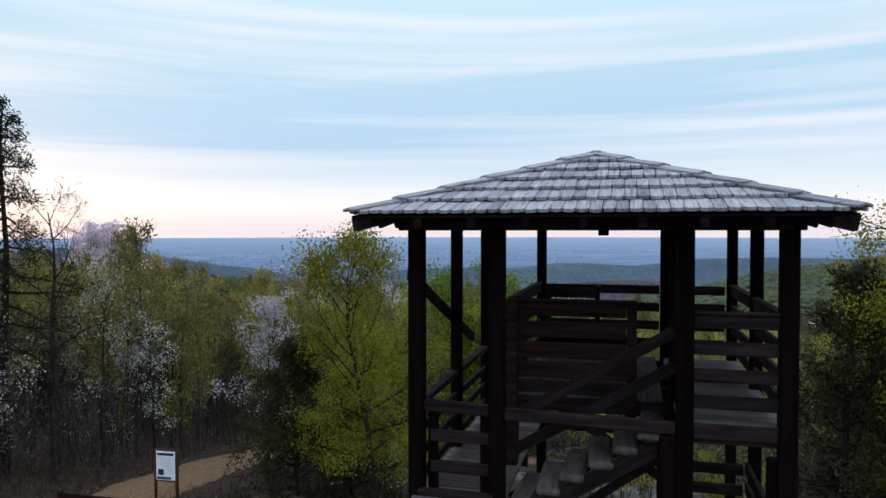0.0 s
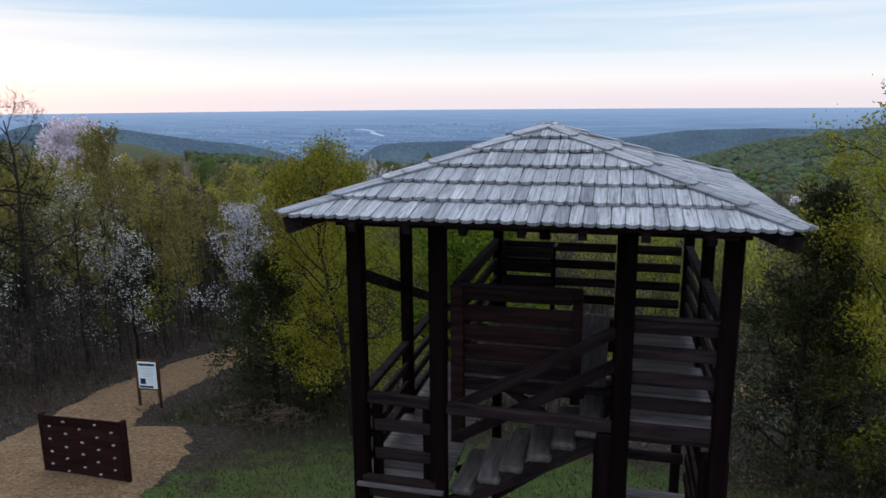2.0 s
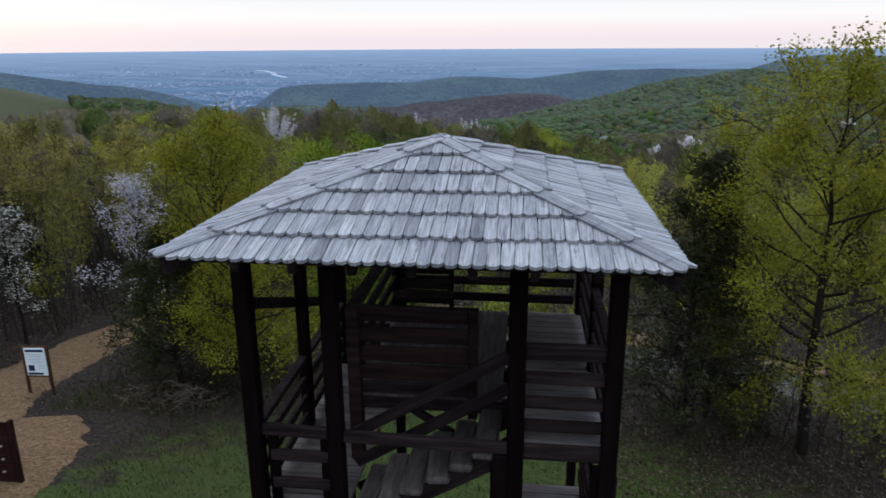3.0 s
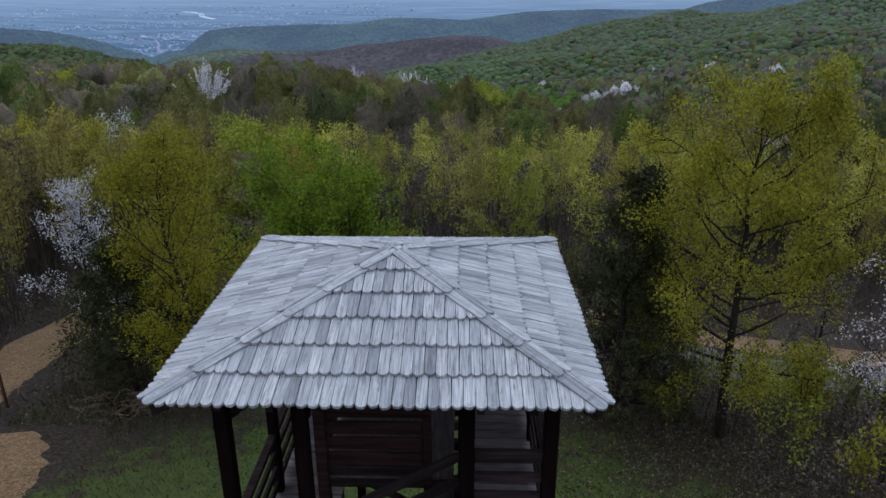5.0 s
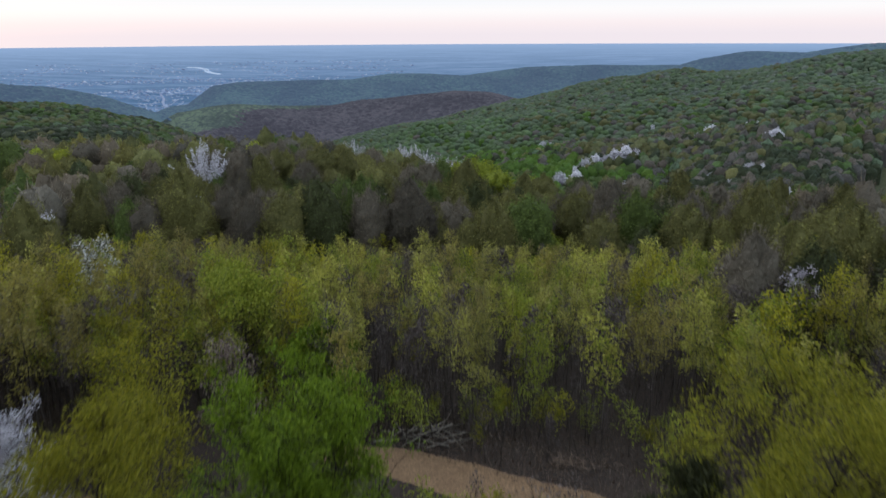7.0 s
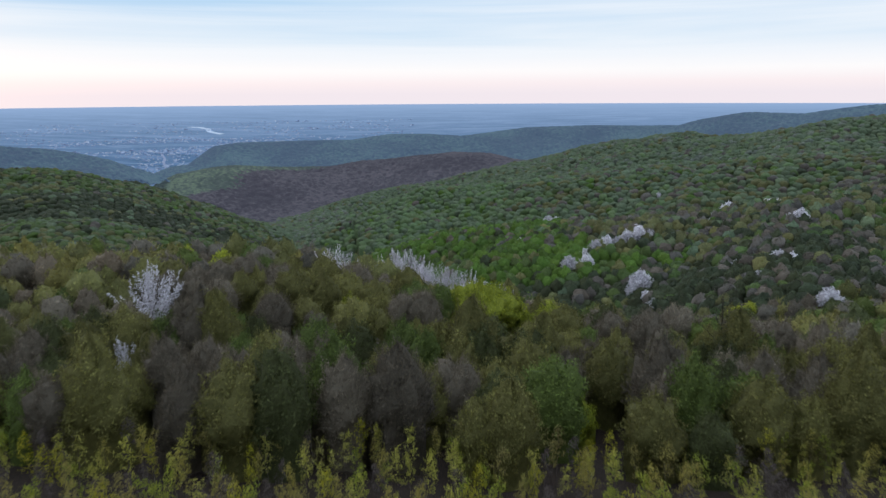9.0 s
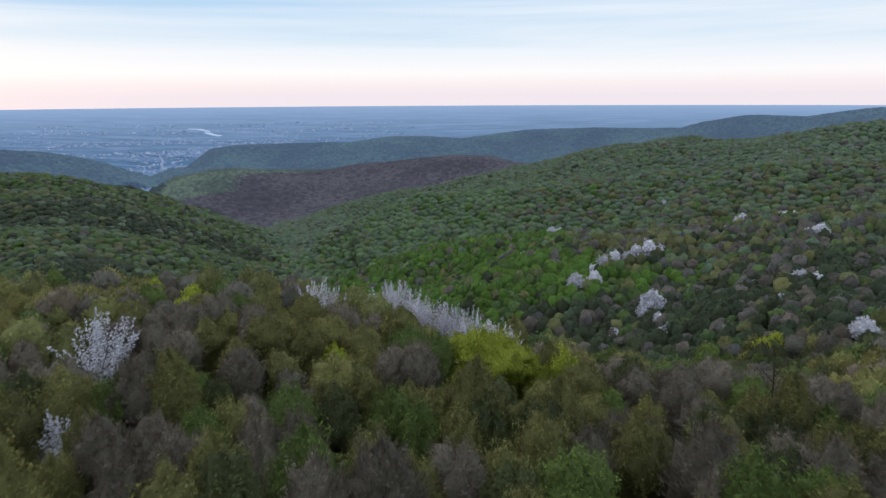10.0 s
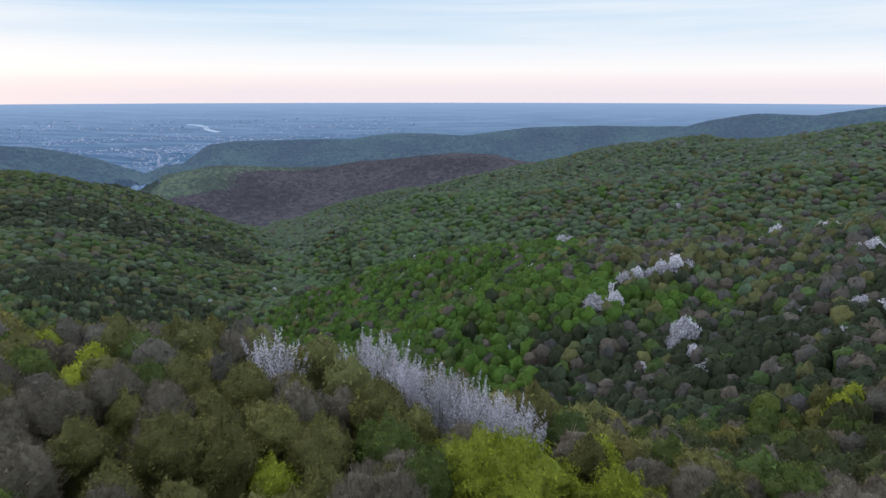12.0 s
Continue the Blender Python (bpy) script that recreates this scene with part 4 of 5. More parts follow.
def tree_thing(name, at, trunk_me, crown_me, label, category="tree", group="", rz=0.0, scale=1.0, parts=("trunk", "crown"), kind=""):
    t = new(name)
    t.matrix_world = Matrix.Translation(at) @ pose(0, 0, 0, 0, 0, rz) @ Matrix.Scale(scale, 4)
    tagged(t, label, category, group, kind)
    for nm, me in zip(parts, (trunk_me, crown_me)):
        if me is not None:
            ob = new(nm, me)
            ob.parent = t
    return t


def spot(x, y, sink=0.05):
    return (x, y, float(height(x, y)) - sink)


def hero(name, x, y, label, bark, leaf, per, spread, size, seed, group="", slim=0.62, mixin=0.3, gaps=None, **how):
    tubes, s, w = grow(seed, **how)
    tv, tf = joined(tubes)
    if gaps is not None:
        # foliage gathers in clumps with gaps between them
        k = np.sin(s[:, 0] * 2.3 + 1.9 * np.sin(s[:, 1] * 1.7 + seed)) + np.sin(s[:, 2] * 2.6 + 1.7 * np.sin(s[:, 0] * 1.3)) + 0.8 * np.sin(s[:, 1] * 3.1 + s[:, 2] * 1.1)
        s, w = s[k > gaps], w[k > gaps]
    lv, lf = leaves_at(s, w, per, spread, size, seed, slim, mixin)
    return tree_thing(name, spot(x, y), quad_mesh("trunk", tv, tf, [M[bark]]), quad_mesh("crown", lv, lf, [M[leaf]]), label, group=group)


hero("oak_tree", 8.5, 19.3, "broad tree with yellow-green young leaves beside the road", "bark_dark", "leaf_oak", 62, 0.20, 0.085, 5, gaps=-0.5,
     h=9.6, r=0.17, first=0.24, n_limbs=30, reach=3.15, rise=0.6, subs=7, twigs=5, wander=0.22)
hero("maple_tree", -7.5, 20.0, "round tree with fresh yellow-green leaves at the lawn's edge", "bark_dark", "leaf_maple", 44, 0.20, 0.085, 8, gaps=-0.5,
     h=8.3, r=0.12, first=0.20, n_limbs=28, reach=2.25, rise=0.8, subs=6, twigs=5, wander=0.2)
hero("maple_tree", -9.2, 21.2, "small yellow-green tree before the dark evergreen", "bark_dark", "leaf_maple", 30, 0.16, 0.078, 18,
     h=4.2, r=0.06, first=0.40, n_limbs=14, reach=1.35, rise=0.5, subs=5, twigs=5)
hero("lime_tree", -5.0, 26.0, "vivid green tree with upswept branches", "bark_dark", "leaf_lime", 28, 0.16, 0.13, 9, gaps=-0.7,
     h=6.4, r=0.15, first=0.05, n_limbs=36, reach=4.0, rise=0.55, subs=9, twigs=6, form="vase", mixin=0.55, slim=0.45)
hero("field_tree", -13.4, 46.0, "broad light green tree rising above the thicket", "bark", "leaf_field", 26, 0.26, 0.18, 12, gaps=-0.5,
     h=7.2, r=0.13, first=0.12, n_limbs=30, reach=3.9, rise=0.6, subs=6, twigs=6)
hero("field_tree", -7.6, 43.2, "green shrubby tree at the wood's edge", "bark", "leaf_lime", 20, 0.22, 0.18, 14,
     h=5.2, r=0.09, first=0.08, n_limbs=20, reach=2.0, rise=0.7, subs=5, twigs=5)
for x, y, h, seed in ((-14.6, 34.5, 6.2, 15), (-12.6, 30.6, 5.2, 16), (-17.4, 38.5, 7.0, 17)):
    hero("field_tree", x, y, "young tree with olive-green leaves beside the path", "bark", "leaf_oak", 16, 0.2, 0.12, seed, gaps=-0.8,
         h=h, r=0.08, first=0.15, n_limbs=20, reach=1.9, rise=0.8, subs=5, twigs=5)
hero("field_tree", -9.7, 32.2, "slim tree with pinkish young leaves", "bark", "leaf_rosy", 5, 0.14, 0.12, 13,
     h=7.9, r=0.08, first=0.4, n_limbs=16, reach=1.4, rise=1.0, subs=4, twigs=5)
CHERRIES = [(-13.7, 24.5, 7.7, 1.5, 0.30, 21, 13), (-20.8, 23.9, 8.4, 1.7, 0.3, 22, 3), (-19.4, 25.2, 6.6, 1.2, 0.25, 23, 2), (-21.8, 19.4, 6.0, 1.8, 0.35, 24, 2),
            (12.0, 16.8, 9.2, 1.7, 0.22, 25, 9), (-30.5, 35, 12.6, 2.6, 0.3, 26, 30), (-26.2, 53.5, 9.6, 1.9, 0.25, 27, 3), (-44, 76, 9.0, 2.2, 0.25, 28, 6), (23.6, 53.7, 8.0, 2.0, 0.3, 29, 4)]
for x, y, h, reach, first, seed, per in CHERRIES:
    hero("cherry_tree", x, y, "white-blossomed wild cherry tree with dark bark", "bark_dark", "blossom_pink" if per > 20 or x > 8 else "blossom" if 3 < per < 14 else "blossom_leafy", per if per > 3 else 5, 0.10 if per < 20 else 0.16, 0.072 if y < 30 else 0.15, seed, "blossoming cherries",
         h=h * 0.88, r=0.09, first=first, n_limbs=18, reach=reach, rise=1.1, subs=5, twigs=6, form="round")


def evergreen(x, y, h, reach, label, seed, per=26, first=0.08, rise=0.35, size=0.16, n=46, name="juniper_tree"):
    tubes, s, w = grow(seed, h=h, r=0.05 + h * 0.012, first=first, n_limbs=n, reach=reach, rise=rise, subs=6, twigs=4, form="cone")
    tv, tf = joined(tubes)
    lv, lf = leaves_at(s, w, per, 0.13, size, seed, 0.28, 0.6)
    return tree_thing(name, spot(x, y), quad_mesh("trunk", tv, tf, [M["bark_dark"]]), quad_mesh("crown", lv, lf, [M["needle"]]), label)


evergreen(5.4, 20.3, 8.6, 2.8, "dark green columnar evergreen beside the young oak", 31, 22)
evergreen(6.6, 22.2, 6.0, 2.0, "dark bushy evergreen under the oak", 32, 12)
evergreen(-11.2, 22.0, 6.0, 2.6, "dark bushy evergreen at the path's bend", 33, 20)
evergreen(-10.0, 23.9, 4.8, 2.0, "dark low evergreen behind the brush pile", 34, 12)
evergreen(-22.7, 21.0, 14.4, 3.1, "tall sparse spruce with drooping branches", 35, 9, 0.35, -0.3, 0.17, 40, "spruce_tree")


def bare(x, y, h, reach, seed, label, name="bare_tree", bark="bark_dark", first=0.3, n=14, subs=6):
    tubes, s, w = grow(seed, h=h, r=0.05 + 0.011 * h, first=first, n_limbs=n, reach=reach, rise=0.8, subs=subs, twigs=4)
    tv, tf = joined(tubes)
    lv, lf = leaves_at(s, w, 5, 0.12, 0.32, seed, 0.05, 0.7)
    return tree_thing(name, spot(x, y), quad_mesh("trunk", tv, tf, [M[bark]]), quad_mesh("crown", lv, lf, [M["twig"]]), label, parts=("trunk", "crown"))


bare(-20.9, 21.6, 10.5, 2.0, 41, "dark leafless forked tree at the wood's edge")
bare(34.6, 122.5, 16.0, 3.6, 42, "dead dark tree standing above the canopy")
bare(-4.5, 100.0, 9.5, 2.2, 43, "pale dead tree among the canopy", bark="bark")
bare(12.4, 22.4, 4.5, 1.0, 44, "thin leafless sapling beside the road")
bare(14.6, 21.2, 5.0, 1.2, 45, "thin leafless sapling beside the road")


# young stand: slim stems, yellow-green only at the top
def pole_arrays(seed, h, bare_part, per, size, strips, keep=1.0):
    tubes, s, w = grow(seed, h=h, r=0.05, first=bare_part, n_limbs=12, reach=1.35, rise=1.5, subs=3, twigs=4, sides=4, wander=0.16)
    stems = joined(tubes[:1] + [t for t in tubes[1:] if len(t[0]) > 14][:strips])
    rng = np.random.default_rng(seed + 40)
    some = rng.random(len(s)) < keep
    s, w = s[some], w[some] + np.array([0, 0, 0.6])
    w /= np.linalg.norm(w, axis=1, keepdims=True)
    P, W = np.repeat(s, per, axis=0), np.repeat(w, per, axis=0)
    P = P + rng.normal(size=P.shape) * np.array([0.17, 0.17, 0.24])
    leaves = leaf_tris(P, size, rng, 0.55, None, 0.0, W, 0.45)
    sprigs = leaf_tris(s + w * 0.2, 0.8, rng, 0.03, None, 0.0, w, 0.8)
    return stems, leaves, sprigs


STAND = [("leaf_stand", 8.2, 0.40), ("leaf_maple", 8.8, 0.46), ("leaf_field", 7.6, 0.34), ("leaf_stand", 8.4, 0.48), ("leaf_warm", 8.6, 0.48), ("twig", 8.0, 0.40), ("leaf_warm", 7.4, 0.40), ("leaf_warm", 10.2, 0.64), ("twig", 9.6, 0.5)]
LABEL = ["pale green", "yellow-green", "light green", "light green", "bronze", "", "bronze", "bronze", ""]


def pole_variant(k):
    leaf, h, low = STAND[k]
    stems, leaves, sprigs = pole_arrays(50 + k, h, low, 3 if leaf == "twig" else 9, 0.145, 12)
    v, f = joined([leaves, sprigs])
    return quad_mesh("trunk", *stems, [M["bark" if k < 7 else "bark_dark"]]), quad_mesh("crown", v, f, [M[leaf], M["twig"]], np.r_[np.zeros(len(leaves[1]), int), np.ones(len(sprigs[1]), int)])


POLES = [pole_variant(k) for k in range(9)]


def merged(name, rows, variant, mats, label, category):
    """One object of many trees; rows: variant, x, y, z, turn, scale and, for tinted ones, a colour."""
    Vs, Fs, Is, Ts, o = [], [], [], [], 0
    rows = np.array(rows)
    for v in sorted(set(rows[:, 0])):
        sub = rows[rows[:, 0] == v]
        tv, tf, ti = variant[int(v)]
        c, s = np.cos(sub[:, 4]) * sub[:, 5], np.sin(sub[:, 4]) * sub[:, 5]
        X = tv[None, :, 0] * c[:, None] - tv[None, :, 1] * s[:, None] + sub[:, 1:2]
        Y = tv[None, :, 0] * s[:, None] + tv[None, :, 1] * c[:, None] + sub[:, 2:3]
        Z = tv[None, :, 2] * sub[:, 5:6] + sub[:, 3:4]
        Vs.append(np.stack([X, Y, Z], -1).reshape(-1, 3))
        Fs.append((tf[None] + (np.arange(len(sub)) * len(tv))[:, None, None] + o).reshape(-1, tf.shape[1]))
        Ts.append(np.repeat(sub[:, 6:9], len(tv), axis=0))
        Is.append(np.tile(ti, len(sub)))
        o += len(sub) * len(tv)
    ob = new(name, quad_mesh(name, np.concatenate(Vs), np.concatenate(Fs), mats, np.concatenate(Is), np.concatenate(Ts) if rows.shape[1] > 6 else None))
    ob.data.polygons.foreach_set("use_smooth", np.ones(len(ob.data.polygons), bool))
    return tagged(ob, label, category, kind="stuff")


def young_kind(rng, x, y):
    if x < -14 and y < 42:
        return rng.choice((7, 4, 8, 8, 7, 6, 7))
    if x < -14 or y > 70:
        return rng.choice((0, 1, 4, 6, 4, 3, 2, 2, 5, 5))
    patch = math.sin(x * 0.45 + 1.3 * math.sin(y * 0.37)) + math.sin(y * 0.41 - x * 0.23)
    if patch > 0.8:
        return rng.choice((2, 2, 0, 1))
    if patch < -0.8:
        return rng.choice((5, 4, 6, 5, 0))
    return rng.choice((0, 2, 3, 2, 0, 3, 2, 5, 4, 5))


def stand():
    rng = random.Random(77)
    made = []
    tries = 0
    while len(made) < 270 and tries < 20000:
        tries += 1
        if rng.random() < 0.7:
            x, y = rng.uniform(-34, 32), rng.uniform(41.5, 66)
            if x > 14:
                y -= (x - 14) * 0.55
        else:
            y = rng.uniform(25.5, 50)
            x = -19.8 - rng.uniform(0, 20) - max(0, (34 - y)) * 0.1 + max(0, (y - 34) * 0.5)
        if any((x - a) ** 2 + (y - b) ** 2 < 1.2 for a, b in made):
            continue
        made.append((x, y))
        k = young_kind(rng, x, y)
        tree_thing("young_tree", spot(x, y), *POLES[k], f"slim young tree, bare stem with {LABEL[k]} leaves on top" if LABEL[k] else "slim leafless young tree of the thicket",
                   group="young stand", rz=rng.uniform(0, 360), scale=rng.uniform(0.72, 1.0))
    # the stand goes on behind and between them
    light = []
    for k in range(9):
        stems, leaves, sprigs = pole_arrays(150 + k, STAND[k][1], STAND[k][2] - 0.1, 3, 0.24, 1)
        sprigs = (sprigs[0][:180], sprigs[1][:60])
        v, f = joined([leaves, sprigs, stems])
        light.append((v, f, np.r_[np.zeros(len(leaves[1]), int), np.ones(len(f) - len(leaves[1]), int)]))
    rows = {}
    spots = [(rng.uniform(-36, 34), rng.uniform(43, 68)) for _ in range(320)] + [(-21 - rng.uniform(0, 24), rng.uniform(27, 50)) for _ in range(150)]
    y = 66.0
    while y < 98:
        x = -26 - 0.62 * (y - 45)
        while x < 24 + 0.62 * (y - 45):
            spots.append((x + rng.uniform(-1.2, 1.2), y + rng.uniform(-1.2, 1.2)))
            x += 2.8
        y += 2.6
    for x, y in spots:
        if x > 14 and 40 < y < 66:
            y -= (x - 14) * 0.5
        k = young_kind(rng, x, y)
        rows.setdefault(STAND[k][0], []).append((k, x, y, spot(x, y)[2], rng.uniform(0, 6.28), rng.uniform(0.62, 0.95) * (0.74 if y > 80 else 0.8 if y > 62 else 1.0)))
    for leaf, rr in rows.items():
        merged("thicket", rr, light, [M[leaf], M["twig"]], {"twig": "dense thicket of leafless saplings", "leaf_warm": "dense thicket of saplings with bronze young leaves"}.get(leaf, "dense thicket of saplings with yellow-green young leaves"), "thicket")


stand()


# ---- woodland ----
def lobe_field(seed, lobes):
    """Bulges of a crown: how far out it reaches in each direction, and the bulge that each direction belongs to."""
    rng = np.random.default_rng(seed)
    e = np.linspace(-0.45, 0.98, lobes) + rng.uniform(-0.06, 0.06, lobes)
    e = np.clip(e, -1, 1)
    a = np.arange(lobes) * 2.4 + rng.uniform(-0.5, 0.5, lobes)
    c = np.sqrt(1 - e * e)
    D = np.column_stack([c * np.cos(a), c * np.sin(a), e])
    big = rng.uniform(0.75, 1.2, lobes)

    def reach(d):
        q = big * np.exp(-(1 - d @ D.T) * lobes * 0.75)
        who = q.argmax(1)
        return 0.62 + 0.42 * q.max(1), D[who]
    return reach


def placed(d, rad, r, h, base):
    """Points of an egg-shaped crown, broadest below its middle."""
    z = d[:, 2] * rad
    wide = r * (1 - 0.16 * np.clip(z, 0, 1))
    return np.column_stack([d[:, 0] * rad * wide, d[:, 1] * rad * wide, base + h * 0.40 + z * np.where(z > 0, h * 0.60, h * 0.40)])


def crown_mass(seed, rings, seg, r, h, base, lobes=20, shrink=1.0, skirt=False):
    """The bulging body of a crown, open below; skirt: foliage down to the ground."""
    reach = lobe_field(seed, lobes)
    e = np.repeat(np.linspace(-0.75, 1.55, rings), seg)
    a = np.tile(np.linspace(0, 2 * np.pi, seg, endpoint=False), rings) + np.repeat(np.arange(rings) % 2, seg) * np.pi / seg
    d = np.column_stack([np.cos(e) * np.cos(a), np.cos(e) * np.sin(a), np.sin(e)])
    V = placed(d, reach(d)[0] * shrink * np.random.default_rng(seed + 3).uniform(0.92, 1.08, len(d)), r, h, base)
    if skirt:
        V[:seg] = V[seg:2 * seg] * np.array([1.02, 1.02, 0.0])
    F = [(i * seg + j, i * seg + (j + 1) % seg, (i + 1) * seg + (j + 1) % seg, (i + 1) * seg + j) for i in range(rings - 1) for j in range(seg)]
    return V, np.array(F)


def crown(seed, n, size, r=3.8, h=8.0, base=2.4, lobes=24, slim=0.6, twigs=0.0, body=(8, 13), shrink=0.86, skirt=False):
    """A crown of leaves lying over its bulges, with bare twigs standing out of them, round a body of inner foliage."""
    rng = np.random.default_rng(seed + 5)
    reach = lobe_field(seed, lobes)

    def shell(k, lo, hi):
        z = rng.uniform(-0.62, 1.0, k)
        a = rng.uniform(0, 6.283, k)
        c = np.sqrt(1 - z * z)
        d = np.column_stack([c * np.cos(a), c * np.sin(a), z])
        rad, D = reach(d)
        nrm = d * 0.5 + (d - D) * 2.2
        return placed(d, rad * rng.uniform(lo, hi, k), r, h, base), nrm / np.linalg.norm(nrm, axis=1, keepdims=True), d

    pieces = []
    k = int(n * (1 - twigs))
    if k:
        P, nrm, d = shell(k, 0.86, 1.05)
        pieces.append(leaf_tris(P, size, rng, slim, nrm, 0.4))
    if n - k:
        P, nrm, d = shell(n - k, 0.84, 1.03)
        up = d + np.array([0, 0, 0.7])
        pieces.append(leaf_tris(P, size * 3.0, rng, 0.07, None, 0.0, up / np.linalg.norm(up, axis=1, keepdims=True), 0.6))
    leaves = joined(pieces)
    mass = crown_mass(seed, *body, r, h, base, lobes, shrink, skirt)
    v, f = joined([leaves, mass])
    return v, f, np.r_[np.zeros(len(leaves[1]), int), np.ones(len(f) - len(leaves[1]), int)]


def leaf_colour(rng, cl, spread=0.16):
    """The colour of one tree of a kind."""
    k = 1 + rng.uniform(-1.6, 1.6) * spread
    warm = rng.uniform(-1, 1) * spread * 0.5
    c = TINT[cl]
    return (c[0] * k * (1 + warm), c[1] * k, c[2] * k * (1 - warm))


# the dull, pale and silvery canopy tints carry distance haze in their colour
TINT = {"wood_olive": (0.115, 0.107, 0.034), "wood_grey": (0.119, 0.098, 0.072), "wood_green": (0.077, 0.102, 0.024), "wood_dark": (0.054, 0.060, 0.022), "wood_yellow": (0.185, 0.205, 0.020),
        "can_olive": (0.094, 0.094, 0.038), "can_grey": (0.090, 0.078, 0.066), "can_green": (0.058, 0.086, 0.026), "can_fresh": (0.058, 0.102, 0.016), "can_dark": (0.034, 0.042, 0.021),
        "can_dull_haze": (0.088, 0.116, 0.066), "can_pale_haze": (0.092, 0.136, 0.058), "can_silver_haze": (0.114, 0.130, 0.104)}



def stem(seed, h=6.0, r=0.14):
    rng = np.random.default_rng(seed)
    p = np.column_stack([rng.normal(0, 0.12, 4), rng.normal(0, 0.12, 4), np.linspace(-0.2, h, 4)])
    parts = [tube(p, r, r * 0.4, 4)]
    for i in range(4):
        a = rng.uniform(0, 6.28)
        q = np.array([p[2], p[2] + np.array([math.cos(a) * 1.2, math.sin(a) * 1.2, 1.6]), p[2] + np.array([math.cos(a) * 2.0, math.sin(a) * 2.0, 3.4])])
        parts.append(tube(q, r * 0.45, 0.02, 3))
    return joined(parts)


CLASSES = ["wood_olive", "wood_grey", "wood_green", "wood_dark", "wood_yellow", "blossom_grey"]
TALK = {"wood_olive": "olive-tinged tree just coming into leaf in the wood", "wood_grey": "grey-brown tree still leafless in the wood",
        "wood_green": "fresh green leafy tree in the wood", "wood_dark": "dark green tree in the wood",
        "wood_yellow": "bright yellow-green tree in the wood", "blossom_grey": "white-blossomed wild cherry in the wood"}


def plume(seed, n, size, k=26, full=0.55):
    """A cherry in flower: many upright sprays of blossom, drawn together to one crown."""
    rng = np.random.default_rng(seed)
    az, tilt, ln = rng.uniform(0, 6.28, k), rng.uniform(0.02, full, k), rng.uniform(6.2, 9.2, k)
    ln = ln * (1.04 - 0.28 * tilt)
    who, f = rng.integers(0, k, n), rng.uniform(0.1, 1.0, n) ** 0.75
    d = np.column_stack([np.cos(az) * np.sin(tilt), np.sin(az) * np.sin(tilt), np.cos(tilt)])[who]
    P = d * (f * ln[who])[:, None] + np.array([0, 0, 1.2])
    P = P + rng.normal(size=(n, 3)) * (0.55 * (1.12 - f))[:, None]
    return cards(P, size, rng, 0.6, d, 0.4)


# broad tall crowns at the wood's edge, narrower ones packed behind
SHAPES = {"big": [(3.8, 8.8, 1.2), (4.2, 9.6, 1.2), (3.4, 10.4, 1.2), (3.7, 11.2, 1.2)], "packed": [(3.0, 5.4, 3.6), (3.4, 6.2, 3.6), (2.7, 6.8, 3.4), (3.2, 5.8, 3.2)]}
LOD, NEAR = {}, {}
for ci, cl in enumerate(CLASSES):
    for fam, shapes in SHAPES.items():
        LOD[cl, fam] = []
        for v, (r, h, base) in enumerate(shapes):
            seed = 100 * ci + v + (20 if fam == "big" else 0)
            trunk = quad_mesh("trunk", *stem(400 + v), [M["bark"]])
            if cl == "blossom_grey":
                spray = plume(900 + v, 2600, 0.18, full=0.45 + 0.12 * v)
                NEAR[cl, fam, v] = (trunk, quad_mesh("crown", *spray, [M["blossom_grey"]]))
                continue
            twigs = {"wood_grey": 0.8, "wood_olive": 0.35}.get(cl, 0.15)
            full = crown(seed, 5200 if fam == "big" else 2400, 0.24, r, h, base, 34 if fam == "big" else 24, twigs=twigs, shrink=0.9, skirt=True)
            LOD[cl, fam].append(crown(seed + 50, 480, 0.42, r, h, base, twigs=twigs, body=(7, 11), shrink=0.92, skirt=True))
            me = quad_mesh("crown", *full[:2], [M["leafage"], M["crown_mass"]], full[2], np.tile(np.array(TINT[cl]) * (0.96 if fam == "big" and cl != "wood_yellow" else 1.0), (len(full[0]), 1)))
            me.polygons.foreach_set("use_smooth", np.ones(len(full[1]), bool))
            NEAR[cl, fam, v] = (trunk, me)


def pick(rng, x, y):
    """Which kind of tree grows where."""
    r = rng.random()
    patchy = math.sin(x * 0.021 + 2 * math.sin(y * 0.013)) + math.sin(y * 0.027 - x * 0.011)
    if y < 200 and x < 110:
        w = (0.52, 0.34, 0.09, 0.045, 0.005, 0.0)
        if x > 20 and y < 122:
            w = (0.36, 0.32, 0.12, 0.18, 0.02, 0.0)
        if x < -14 and y > 100:
            w = (0.50, 0.40, 0.06, 0.02, 0.02, 0.0) if y > 126 else (0.37, 0.34, 0.06, 0.225, 0.005, 0.0)
        if x > 34 and y > 120:
            w = (0.22, 0.40, 0.13, 0.24, 0.01, 0.0) if y < 168 else (0.12, 0.12, 0.16, 0.59, 0.01, 0.0)
    elif x < -60 and y > 250 and y < 1000:
        w = (0.12, 0.04, 0.52, 0.31, 0.01, 0.0)
        if patchy > 0.9:
            w = (0.1, 0.1, 0.15, 0.65, 0.0, 0.0)
    elif y < 460 and x < 75:
        w = (0.14, 0.08, 0.66, 0.07, 0.045, 0.005)
    elif y < 460:
        w = (0.42, 0.36, 0.13, 0.05, 0.02, 0.02)
    elif y < 800:
        w = (0.32, 0.12, 0.46, 0.08, 0.015, 0.005)
    else:
        w = (0.38, 0.22, 0.27, 0.12, 0.0, 0.01)
    for cl, p in zip(CLASSES, w):
        r -= p
        if r < 0:
            return cl
    return CLASSES[0]


